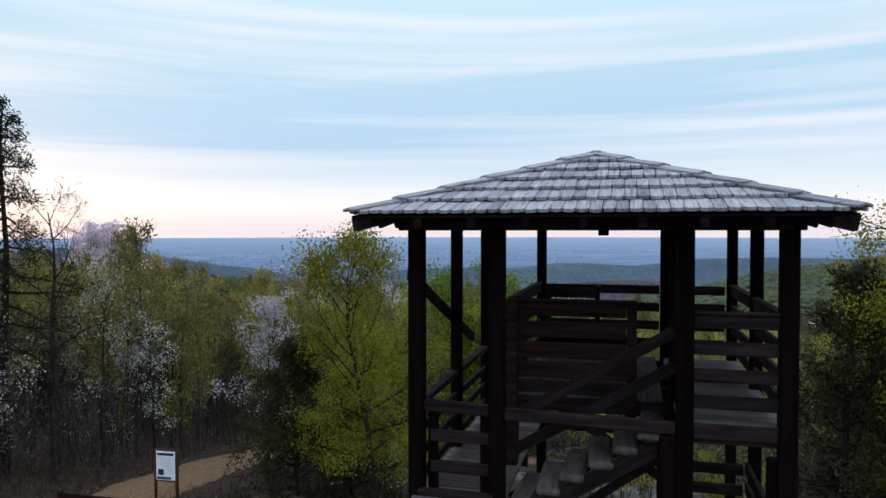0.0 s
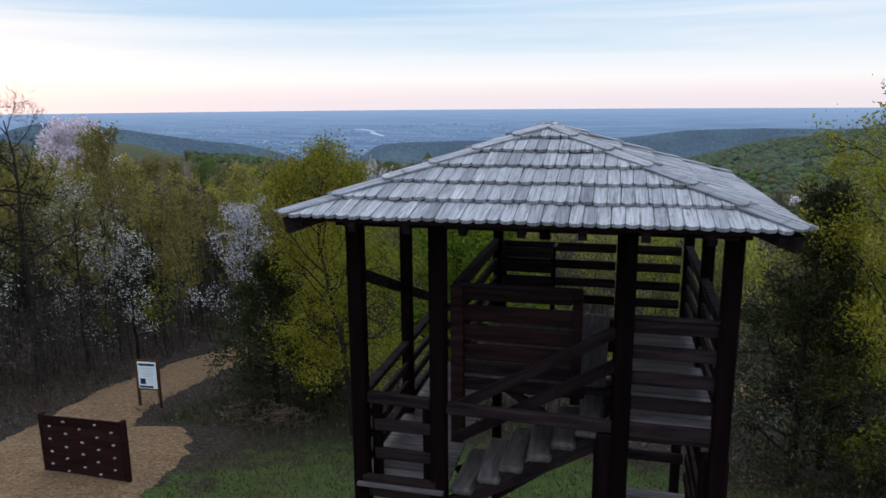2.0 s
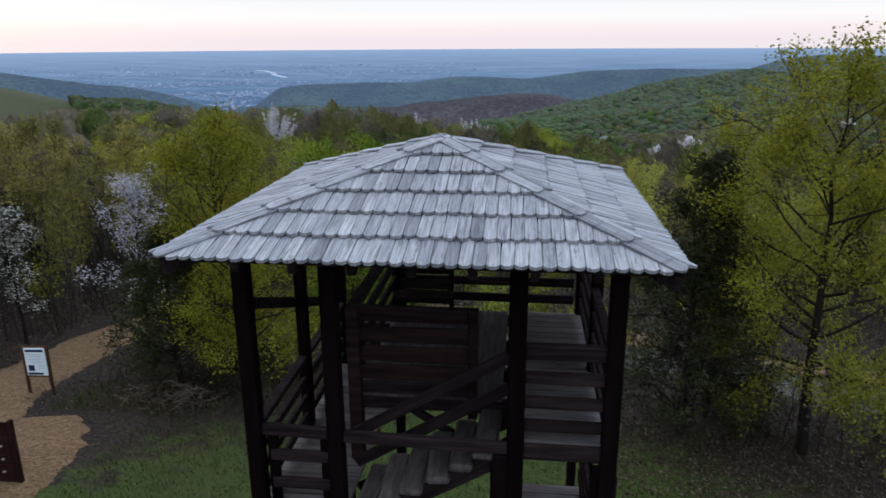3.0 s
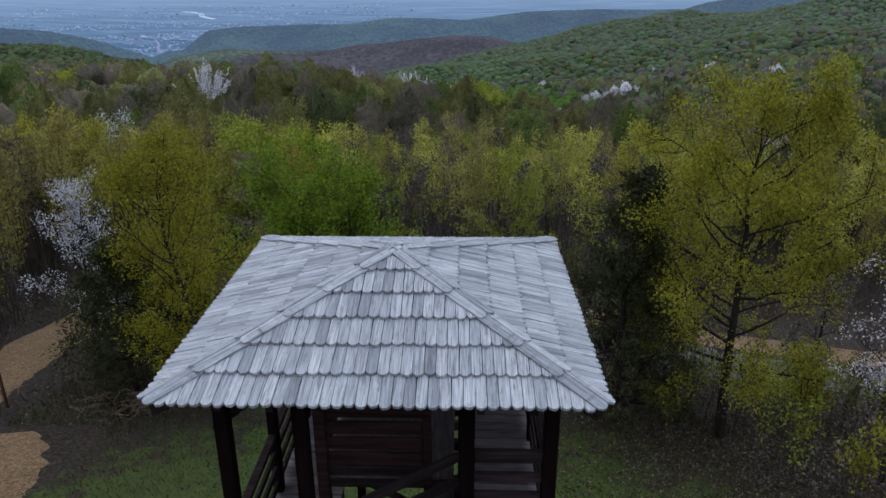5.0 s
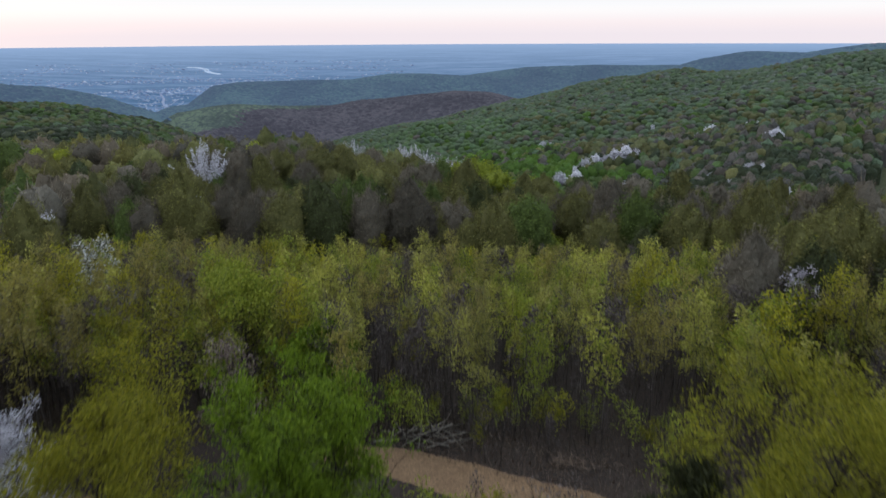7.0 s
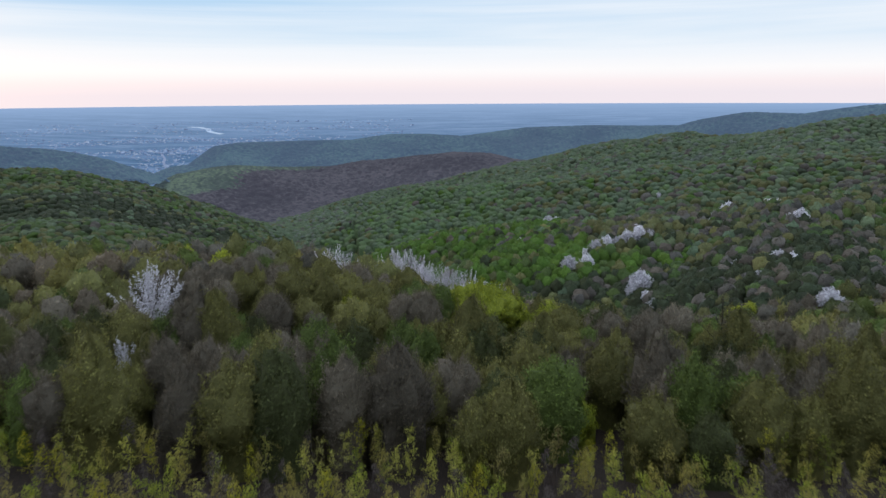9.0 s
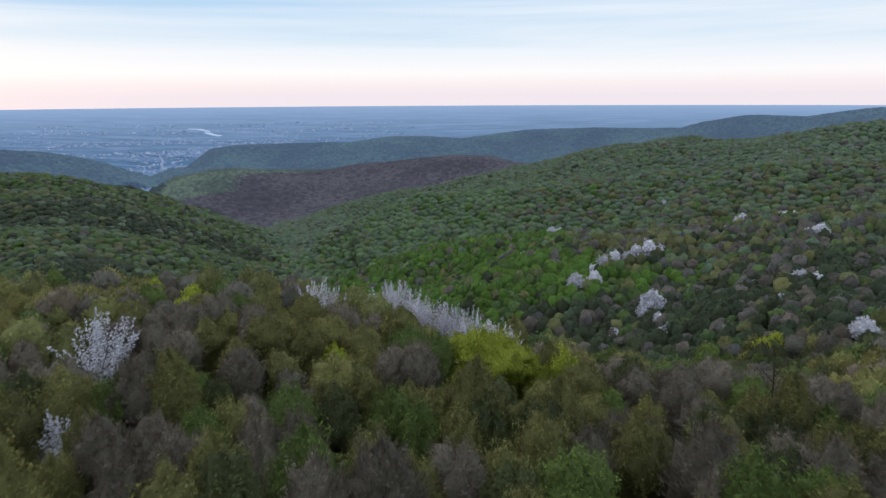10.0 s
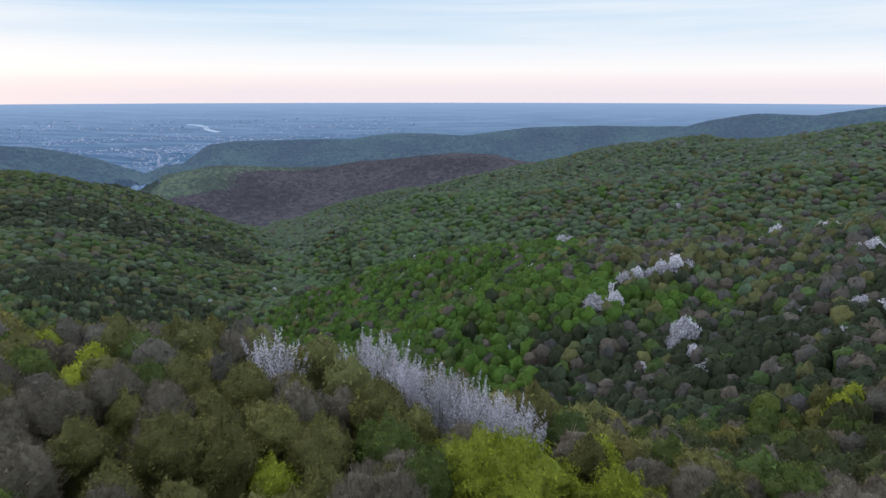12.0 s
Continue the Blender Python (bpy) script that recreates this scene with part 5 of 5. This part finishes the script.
FAR_CHERRIES = [(46.2, 412, 1.1), (50.7, 415, 1.0), (43.3, 410, 0.8), (40.7, 298, 1.15), (47.8, 300, 1.05), (48.8, 310, 0.9), (54.1, 315, 1.0), (58.5, 316, 1.05), (63, 315, 1.0), (67, 317, 1.1), (72, 318, 1.15), (76, 318, 0.95),
                (61.4, 272, 1.35), (58.5, 270, 1.0), (61.7, 264, 0.85), (60, 248, 1.0), (48, 264, 0.8), (119.7, 350, 1.0), (116, 347, 0.9), (138, 353, 1.0), (139.5, 345, 0.9), (131, 306, 1.1), (128, 309, 0.9), (109, 339, 0.8),
                (105, 264, 0.9), (102, 261, 0.8), (93, 269, 0.8), (106, 333, 0.7), (107, 258, 0.9), (14, 289, 0.7), (92, 246, 0.8), (-99, 476, 0.9), (27, 362, 0.8), (3, 357, 0.8), (-40, 629, 0.9),
                (-148, 604, 0.8), (-160, 500, 0.8), (200, 520, 0.9), (120, 560, 0.9), (160, 610, 0.9)]


def far_cherry(seed):
    """A round white crown standing clear of the canopy."""
    v, f, i = crown(seed, 900, 0.42, 3.4, 6.4, base=4.4, slim=0.7, lobes=18, shrink=0.8)
    return quad_mesh("crown", v, f, [M["blossom"], M["can_white"]], i)


def dome():
    """The one broad, rounded crown among the slimmer trees."""
    v, f, i = crown(988, 13000, 0.25, 7.6, 8.9, 3.7, 60, twigs=0.1, body=(14, 22), shrink=0.9, skirt=True)
    me = quad_mesh("crown", v, f, [M["leafage"], M["crown_mass"]], i, np.tile(np.array(TINT["wood_yellow"]), (len(v), 1)))
    me.polygons.foreach_set("use_smooth", np.ones(len(f), bool))
    return me


DOME = dome()
FAR_CROWNS = [far_cherry(960 + v) for v in range(4)]
FULL_CROWNS = [quad_mesh("crown", *plume(970 + v, 4200, 0.22, k=38, full=0.68), [M["blossom"]]) for v in range(4)]


def woodland():
    rng = random.Random(5)
    field, singles = {}, []

    def scatter(y0, y1, step, level, left, right):
        y = y0
        while y < y1:
            x = left(y)
            while x < right(y):
                a, b = x + rng.uniform(-0.34, 0.34) * step, y + rng.uniform(-0.34, 0.34) * step
                x += step
                cl = pick(rng, a, b)
                sc = rng.uniform(0.8, 1.2)
                spots.append((cl, level, a, b, sc))
            y += step * 0.92

    spots = []
    scatter(98, 122, 5.9, 0, lambda y: -24 - 0.66 * max(0, y - 45), lambda y: 24 + 0.66 * max(0, y - 45))
    scatter(122, 156, 5.1, 0, lambda y: -24 - 0.66 * (y - 45), lambda y: 24 + 0.66 * (y - 45))
    scatter(156, 216, 5.2, 1, lambda y: -24 - 0.74 * (y - 45), lambda y: 40 + 0.85 * (y - 45))
    # beside the lawn, out to the edges of the view
    for i in range(60):
        a, b = rng.uniform(-66, -38), rng.uniform(16, 70)
        spots.append((rng.choice(("wood_olive", "wood_grey")), 0, a, b, rng.uniform(0.8, 1.1)))
    for i in range(80):
        a, b = rng.uniform(20, 58), rng.uniform(29, 60)
        if b > 60 - (a - 14) * 0.9:
            spots.append((rng.choice(("wood_olive", "wood_grey", "wood_yellow", "wood_dark")), 0, a, b, rng.uniform(0.75, 1.0)))
    # cherries in flower: single ones, a row along the brow, and those of the opposite slope
    for a, b, sc in ((-25.6, 167, 1.1), (-23.4, 166, 0.95), (-28, 168, 0.9)):
        spots.append(("blossom_grey", 2, a, b, sc))
    for k in range(30):
        f = k / 29
        spots.append(("blossom_grey", 2, -14 + 21 * f + rng.uniform(-2.4, 2.4), 174.5 - 17.0 * f + rng.uniform(-2.4, 2.4), rng.uniform(1.05, 1.4) - 0.3 * f))
    for a, b, sc in ((-47.8, 133, 1.3), (-43.5, 115, 0.9)):
        spots.append(("blossom_grey", 3, a, b, sc))
    for a, b, sc in FAR_CHERRIES:
        spots.append(("blossom_grey", 1, a, b, sc))
    spots += [("wood_yellow", 4, 2.4, 139, 1.0), ("wood_yellow", 2, 9.8, 139.5, 0.9), ("wood_yellow", 2, 13.8, 141, 0.95), ("wood_yellow", 2, 17.5, 142, 0.75), ("wood_yellow", 2, 13.2, 109, 0.62), ("wood_green", 2, 9.6, 105, 1.25)]
    # room round the chosen trees, most on the camera's side to keep them in view
    chosen = [(a, b, 8.5 if lv in (2, 4) else 5.5) for cl, lv, a, b, sc in spots if lv >= 2]

    def clear(x, y):
        return all(abs(x - a) > 4.2 or not -4.2 < b - y < front for a, b, front in chosen)

    spots = [s for s in spots if s[1] >= 2 or (s[0] == "blossom_grey") or clear(s[2], s[3])]
    A = np.array([s[2:5] for s in spots])
    Z = height(A[:, 0], A[:, 1]) - 0.15
    order = sorted((i for i in range(len(spots)) if spots[i][1] == 0 and spots[i][0] != "blossom_grey"), key=lambda i: abs(A[i, 0]) + 0.4 * abs(A[i, 1] - 115))
    single = set(order[:230]) | {i for i in range(len(spots)) if spots[i][0] == "blossom_grey" or spots[i][1] >= 2}
    for i, (cl, level, a, b, sc) in enumerate(spots):
        v, rz, fam = rng.randrange(2 if level == 2 else 4), rng.uniform(0, 6.283), "big" if cl != "blossom_grey" and (b < 122 or level == 2) else "packed"
        if i in single:
            crowns = {1: FAR_CROWNS[v], 3: FULL_CROWNS[v], 4: DOME}
            trunk, leaves = NEAR[cl, fam, v]
            tree_thing("woodland_tree", (a, b, Z[i]), trunk, crowns.get(level, leaves), "broad domed tree with bright yellow-green young leaves" if level == 4 else TALK[cl], group="woodland", rz=math.degrees(rz), scale=sc)
        else:
            field.setdefault((cl, fam), []).append((v, a, b, Z[i], rz, sc, *leaf_colour(rng, cl)))
    for (cl, fam), rows in field.items():
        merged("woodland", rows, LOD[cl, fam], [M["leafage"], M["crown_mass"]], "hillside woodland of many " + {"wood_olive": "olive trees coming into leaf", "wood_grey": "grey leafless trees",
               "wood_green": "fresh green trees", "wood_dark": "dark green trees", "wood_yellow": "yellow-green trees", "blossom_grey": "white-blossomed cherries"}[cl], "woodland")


woodland()


# ---- canopy of the farther slopes ----
CANOPY = ["can_olive", "can_grey", "can_green", "can_fresh", "can_dark", "can_dull_haze", "can_pale_haze", "can_silver_haze"]


def which(x, y, i, j):
    """The crown colour of each cell, by hillside; haze painted in past the spur."""
    r = rand2(i, j, 7)
    patchy = np.sin(x * 0.021 + 2 * np.sin(y * 0.013)) + np.sin(y * 0.027 - x * 0.011)
    # weights of olive, grey, green, fresh, dark, dull, pale and silvery crowns
    table = np.array([(0.32, 0.30, 0.14, 0.02, 0.12, 0.10, 0.0, 0.0),    # right-hand slopes
                      (0.16, 0.03, 0.44, 0.03, 0.20, 0.14, 0.0, 0.0),    # left hill
                      (0.05, 0.01, 0.05, 0.00, 0.84, 0.05, 0.0, 0.0),    # dark stands on it
                      (0.06, 0.04, 0.22, 0.62, 0.05, 0.01, 0.0, 0.0),    # fresh green spur
                      (0.20, 0.12, 0.10, 0.02, 0.02, 0.44, 0.10, 0.00),  # third ridge, haze put into its dull and pale tints
                      (0.04, 0.04, 0.00, 0.00, 0.01, 0.68, 0.12, 0.11),  # farther ridges, more of the hazed tints
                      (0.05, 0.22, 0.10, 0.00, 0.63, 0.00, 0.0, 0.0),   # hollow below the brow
                      (0.02, 0.02, 0.05, 0.03, 0.00, 0.36, 0.52, 0.0)])  # flank of the third ridge, pale green from painted haze
    fray = 34 * (rand2(i, j, 11) - 0.5)
    zone = np.zeros(x.shape, int)
    zone = np.where((y < 520) & (x + fray < 62 + 18 * np.sin(y * 0.05)), 3, zone)
    zone = np.where((y + 0.6 * fray < 262 + 26 * (x > 20)) & (x > -30), 6, zone)
    # the third ridge begins behind the crest of the spur, the farther ones behind its own
    spur_crest = np.interp(x, (-125, -91, -59, -24, 7, 46, 70, 138, 300), (472, 491, 487, 470, 431, 408, 375, 335, 430))
    third_crest = np.interp(x, (-166, -41, 40, 183, 313, 480), (740, 760, 740, 694, 616, 560))
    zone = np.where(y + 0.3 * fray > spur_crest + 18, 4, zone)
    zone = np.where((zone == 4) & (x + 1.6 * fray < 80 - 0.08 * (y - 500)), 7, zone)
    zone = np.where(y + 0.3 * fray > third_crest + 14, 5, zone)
    west = x + fray < np.interp(y, (300, 450, 604, 830, 1100), (-80, -115, -148, -222, -420))
    zone = np.where(west, 1, zone)
    zone = np.where(west & (patchy > 0.8), 2, zone)
    cum = np.cumsum(table, 1)[zone]
    return np.minimum((r[..., None] > cum).sum(-1), 7)


def canopy_crowns():
    """Tree by tree over the hills, finer on the slopes that lie nearer."""
    rng = random.Random(8)
    near = [crown(700 + v, 105, 0.60, 2.9 + 0.35 * (v % 3), 4.0 + 0.5 * (v % 4), 5.0, lobes=12, twigs=0.2, body=(5, 10), shrink=0.97, skirt=True) for v in range(8)]
    far = [(lambda m: (*m, np.ones(len(m[1]), int)))(crown_mass(740 + v, 5, 9, 4.5 + 0.35 * (v % 3), 3.5 + 0.4 * (v % 4), 5.0, 9, skirt=True)) for v in range(8)]
    for name, variants, y0, y1, r0, r1, step in (("near", near, 150, 620, 132, 440, 4.0), ("far", far, 350, 1240, 440, 1150, 6.0)):
        gx, gy = np.meshgrid(np.arange(-150, 150), np.arange(int(y0 / step), int(y1 / step)), indexing="ij")
        gx, gy = gx.ravel().astype(float), gy.ravel().astype(float)
        x, y = (gx + 0.5 * (gy % 2) + 0.55 * (rand2(gx, gy, 1) - 0.5)) * step, (gy + 0.55 * (rand2(gx, gy, 2) - 0.5)) * step
        r, ang = np.hypot(x, y - 75), np.degrees(np.arctan2(x, y - 75))
        z = height(x, y)
        # slopes falling away from the camera's end point, hidden from it, are thinned
        out = np.stack([x, y - 75]) / r
        fall = (height(x + 6 * out[0], y + 6 * out[1]) - z) / 6
        keep = (r >= r0) & (r < r1) & (ang > -37) & (ang < 38) & (y > 212) & (rand2(gx, gy, 9) < np.where(fall > -0.24, 1.0, 0.3))
        gx, gy, x, y, z = gx[keep], gy[keep], x[keep], y[keep], z[keep]
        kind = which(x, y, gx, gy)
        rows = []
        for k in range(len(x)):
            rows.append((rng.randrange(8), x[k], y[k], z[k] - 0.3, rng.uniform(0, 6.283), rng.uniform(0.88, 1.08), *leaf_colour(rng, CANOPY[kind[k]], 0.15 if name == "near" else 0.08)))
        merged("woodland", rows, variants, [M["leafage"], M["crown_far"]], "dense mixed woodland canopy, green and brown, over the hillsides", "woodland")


canopy_crowns()


# ---- undergrowth ----
def in_wood(x, y):
    """True where trees and brush stand, off the lawn and the paths."""
    if y > 40.5 - max(0.0, x - 4) * 0.72 and y > 30:
        return True
    return x < -19.6 and y > 18


def thicket_stems():
    rng = np.random.default_rng(31)
    tubes, made = [], 0
    while made < 1500:
        x, y = rng.uniform(-46, 34), rng.uniform(20, 62)
        if not in_wood(x, y):
            continue
        made += 1
        h = rng.uniform(2.5, 7.0)
        b = np.array([x, y, float(height(x, y)) - 0.1])
        lean = rng.normal(0, 0.12, 3)
        p = np.array([b, b + np.array([lean[0] * h * 0.5, lean[1] * h * 0.5, h * 0.5]), b + np.array([(lean[0] + rng.normal(0, 0.08)) * h, (lean[1] + rng.normal(0, 0.08)) * h, h])])
        tubes.append(tube(p, rng.uniform(0.015, 0.045), 0.008, 3))
    ob = new("thicket", quad_mesh("thicket", *joined(tubes), [M["bark"]]))
    tagged(ob, "thin bare grey-brown stems of a dense thicket", "thicket", kind="stuff")


thicket_stems()


def litter(name, n, box, test, size, slim, up, material, label, seed, tall=0.25):
    """Blades or stalks strewn over the ground."""
    rng = np.random.default_rng(seed)
    x, y = rng.uniform(box[0], box[1], n), rng.uniform(box[2], box[3], n)
    keep = np.array([test(a, b) for a, b in zip(x, y)])
    x, y = x[keep], y[keep]
    P = np.column_stack([x, y, height(x, y) + tall * rng.uniform(0.0, 1.0, len(x))])
    o = np.tile(np.array([[0, 0, 1.0]]), (len(P), 1))
    ob = new(name, quad_mesh(name, *cards(P, size, rng, slim, o, up), [material]))
    return tagged(ob, label, name.replace("_", " "), kind="stuff")


def off_path(x, y):
    return not (x < -10.6 and y < 19.0) and not (-19.0 < x < -15.0)


def lawn(x, y):
    return ((x + 1.5) / 11.5) ** 2 + ((y - 10) / 12.0) ** 2 < 1.05 and off_path(x, y)


def rough_ground(x, y):
    return not lawn(x, y) and off_path(x, y) and (y < 27.5 - max(0, x - 4) * 0.5 or in_wood(x, y))


litter("grass", 50000, (-12, 11, 8, 23), lawn, 0.11, 0.2, 0.7, M["grass"], "short green lawn grass round the tower", 61, 0.07)
litter("grass", 8000, (3, 22, 8, 24), rough_ground, 0.24, 0.12, 0.7, M["grass"], "tufts of green grass among brown litter", 64, 0.12)
litter("grass", 9000, (-14, -2, 18, 26), rough_ground, 0.24, 0.12, 0.7, M["grass"], "tufts of green grass among brown litter", 65, 0.12)
litter("leaf_litter", 22000, (3, 17, 9, 21), lambda x, y: off_path(x, y) and x > 3.5 + 0.3 * (14 - y), 0.085, 0.7, 0.0, M["fallen"], "pale fallen leaves at the lawn's edge", 66, 0.06)
def track_side(x, y):
    """The strip of brush between the gravel track and the young stand."""
    lo = 40.6 - 0.62 * max(0.0, x + 5)
    return lo < y < lo + 6


litter("leaf_litter", 9000, (-12, 14, 28, 46), track_side, 0.11, 0.7, 0.0, M["fallen"], "fallen brown leaves beside the gravel track", 67, 0.05)
litter("dry_brush", 9000, (-12, 14, 28, 46), track_side, 0.5, 0.05, 0.5, M["fallen"], "brown dead stalks beside the gravel track", 68, 0.5)
litter("dry_brush", 30000, (-32, 24, 10, 46), rough_ground, 0.45, 0.05, 0.45, M["dry"], "brown dry stalks and fallen twigs under the trees", 62, 0.5)
litter("leaf_litter", 40000, (-30, 24, 8, 45), rough_ground, 0.10, 0.7, 0.0, M["fallen"], "fallen brown leaves on the woodland floor", 63, 0.03)


def left_scrub(x, y):
    """Scrub and dead leaves on the far side of the gravel path."""
    return x < -17.0 - 0.06 * (y - 8) or (x < -18.6)


litter("dry_brush", 16000, (-34, -16.6, 4, 24), left_scrub, 0.40, 0.05, 0.5, M["dry"], "brown dry stalks in the scrub beyond the path", 69, 0.55)
litter("leaf_litter", 12000, (-34, -16.6, 4, 24), left_scrub, 0.11, 0.7, 0.0, M["fallen"], "fallen brown leaves in the scrub beyond the path", 70, 0.04)


def bush(seed, leaf, h, reach, per, size):
    tubes, s, w = grow(seed, h=h, r=0.03, first=0.05, n_limbs=7, reach=reach, rise=1.5, subs=3, twigs=4, sides=3, wander=0.1, form="vase")
    lv, lf = leaves_at(s, w, per, 0.12, size, seed, 0.6, 0.3)
    return quad_mesh("stems", *joined(tubes), [M["bark"]]), quad_mesh("foliage", lv, lf, [M[leaf]])


BUSHES = {"light": bush(71, "leaf_field", 2.6, 1.3, 5, 0.11), "yellow": bush(72, "leaf_oak", 2.2, 1.2, 6, 0.12), "bare": bush(73, "twig", 2.8, 1.3, 2, 0.10), "pale": bush(74, "blossom_grey", 2.0, 1.1, 1, 0.07)}
NAMES = {"light": "light green leafy shrub among brush", "yellow": "yellow-green shrub just in leaf", "bare": "leafless grey-brown shrub in the undergrowth", "pale": "low shrub with sparse white flowers"}


def shrubs():
    rng = random.Random(13)
    spots = []
    for i in range(26):
        spots.append((rng.uniform(-3, 6), rng.uniform(24.0, 29.5), rng.choice(("bare", "bare", "light", "yellow"))))
    for i in range(30):
        spots.append((rng.uniform(5, 16), rng.uniform(18.5, 23.0), rng.choice(("bare", "light", "yellow", "bare"))))
    for i in range(34):
        spots.append((rng.uniform(8, 19), rng.uniform(12, 20), rng.choice(("bare", "bare", "light", "yellow"))))
    for i in range(22):
        spots.append((rng.uniform(-14.0, -4), rng.uniform(22.6, 29), rng.choice(("yellow", "light", "bare", "yellow"))))
    for i in range(54):
        spots.append((rng.uniform(-14, 16), 0, rng.choice(("light", "yellow", "light", "bare"))))
        spots[-1] = (spots[-1][0], 41.6 - max(0, spots[-1][0] - 4) * 0.6 + rng.uniform(0, 2.5), spots[-1][2])
    for i in range(36):
        x = rng.uniform(-44, 10)
        spots.append((x, rng.uniform(41, 46) if x > -16 else rng.uniform(25, 40), rng.choice(("bare", "bare", "light", "yellow"))))
    for i in range(34):
        y = rng.uniform(19, 30)
        spots.append((-19.6 - rng.uniform(0, 7) - max(0, 22 - y) * 0.3, y, rng.choice(("bare", "bare", "bare", "pale"))))
    for i in range(46):
        y = rng.uniform(14, 25)
        spots.append((-20.2 - rng.uniform(0, 9) - max(0, 20 - y) * 0.2, y, "bare"))
    for i in range(22):
        x = rng.uniform(-10, 12)
        spots.append((x, 41.4 - 0.62 * max(0.0, x + 5) + rng.uniform(0, 4.5), rng.choice(("bare", "light", "yellow", "bare"))))
    for i in range(30):
        spots.append((rng.uniform(-2, 9), rng.uniform(25.5, 29.6), rng.choice(("bare", "light", "bare", "bare"))))
    for i in range(26):
        spots.append((-18.8 - rng.uniform(0, 12), rng.uniform(6, 17), "bare"))
    for x, y, k in spots:
        if x < -14.8 and x > -19.2:
            continue
        tree_thing("shrub", spot(x, y), *BUSHES[k], NAMES[k], "shrub", "undergrowth", rng.uniform(0, 360), rng.uniform(0.6, 1.15), ("stem", "foliage"))


shrubs()


def brush_pile(name, x, y, n, rx, ry, h, ln, r, label, seed, material="bark"):
    """A heap of cut branches."""
    rng = np.random.default_rng(seed)
    t = root(name, spot(x, y))
    tagged(t, label, "brush pile")
    for i in range(n):
        a = rng.uniform(0, 6.28)
        c = np.array([rng.normal(0, rx * 0.4), rng.normal(0, ry * 0.4), 0])
        c[2] = rng.uniform(0, h) * math.exp(-(c[0] / rx) ** 2 - (c[1] / ry) ** 2) + float(height(x + c[0], y + c[1])) - t.location.z
        d = np.array([math.cos(a), math.sin(a), rng.normal(0, 0.22)]) * ln * rng.uniform(0.4, 1.0) / 2
        m = c + rng.normal(0, 0.05, 3) * ln
        v, f = tube(np.array([c - d, m, c + d]), r * rng.uniform(0.5, 1.2), r * 0.3, 4)
        ob = new("branch", quad_mesh("branch", v, f, [M[material]]))
        ob.parent = t


brush_pile("brush_heap", -10.7, 20.4, 250, 1.8, 1.0, 0.75, 0.62, 0.020, "heap of cut pale brown branches on the grass", 81, "brush")
brush_pile("log_pile", -1.6, 41.0, 26, 2.4, 0.9, 0.9, 4.0, 0.07, "fallen grey trunks and branches at the wood's edge", 82, "deadwood")
brush_pile("brush_heap", 5.5, 38.0, 50, 3.0, 0.8, 0.5, 1.8, 0.03, "low heap of brown brush beside the gravel path", 83, "brush")


# ---- town in the plain ----
def town():
    rng = np.random.default_rng(91)
    V, F, idx, o = [], [], [], 0
    n = 0
    while n < 3600:
        if rng.random() < 0.6:
            a, d = radians(rng.normal(-23, 5.0)), rng.uniform(1750, 2900)
        else:
            a, d = radians(rng.uniform(-38, -4)), rng.uniform(2500, 3600)
        x, y = d * math.sin(a), 80 + d * math.cos(a)
        if math.sin(x * 0.013 + 2 * math.sin(y * 0.006)) + math.sin(y * 0.017 - x * 0.005) < -0.35:
            continue
        z = float(plain_z(np.array(x), np.array(y)))
        n += 1
        s = rng.uniform(2.6, 5.0) * (1 if d < 2500 else 1.25) * (2.0 if rng.random() < 0.03 else 1)
        l, w, h, rz = s * rng.uniform(1, 1.8), s, s * rng.uniform(0.5, 0.8), rng.uniform(0, 3.14)
        base = np.array([(-l, -w, 0), (l, -w, 0), (l, w, 0), (-l, w, 0), (-l, -w, h), (l, -w, h), (l, w, h), (-l, w, h), (-l, 0, h * 1.7), (l, 0, h * 1.7)]) * 0.5
        c, q = math.cos(rz), math.sin(rz)
        V.append(np.column_stack([base[:, 0] * c - base[:, 1] * q + x, base[:, 0] * q + base[:, 1] * c + y, base[:, 2] + z - 0.5]))
        F += [[o + k for k in f] for f in ((0, 1, 5, 4), (1, 2, 6, 5), (2, 3, 7, 6), (3, 0, 4, 7), (4, 5, 9, 8), (6, 7, 8, 9))]
        idx += [0, 0, 0, 0, 1, 1]
        o += 10
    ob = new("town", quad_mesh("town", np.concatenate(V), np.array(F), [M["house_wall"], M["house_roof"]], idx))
    tagged(ob, "far town of small pale houses in the plain", "town", kind="stuff")


town()


def flat_strip(name, line, w, material, label, category, across=(1, 0)):
    V = []
    for (x, y) in line:
        for s in (-1, 1):
            V.append((x + s * w / 2 * across[0], y + s * w / 2 * across[1], float(plain_z(np.array(x), np.array(y))) + 1.5))
    F = [(2 * i, 2 * i + 1, 2 * i + 3, 2 * i + 2) for i in range(len(line) - 1)]
    return tagged(new(name, quad_mesh(name, np.array(V), np.array(F), [material])), label, category, kind="structure")


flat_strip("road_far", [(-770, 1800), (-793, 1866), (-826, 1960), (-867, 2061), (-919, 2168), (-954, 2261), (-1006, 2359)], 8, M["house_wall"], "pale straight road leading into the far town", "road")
flat_strip("water_river", [(-1000, 2950), (-1040, 2985), (-1085, 3040), (-1120, 3130), (-1180, 3190), (-1230, 3200)], 60, M["water"], "river bend beyond the town, painted pale for its gleam", "water", (0, 1))
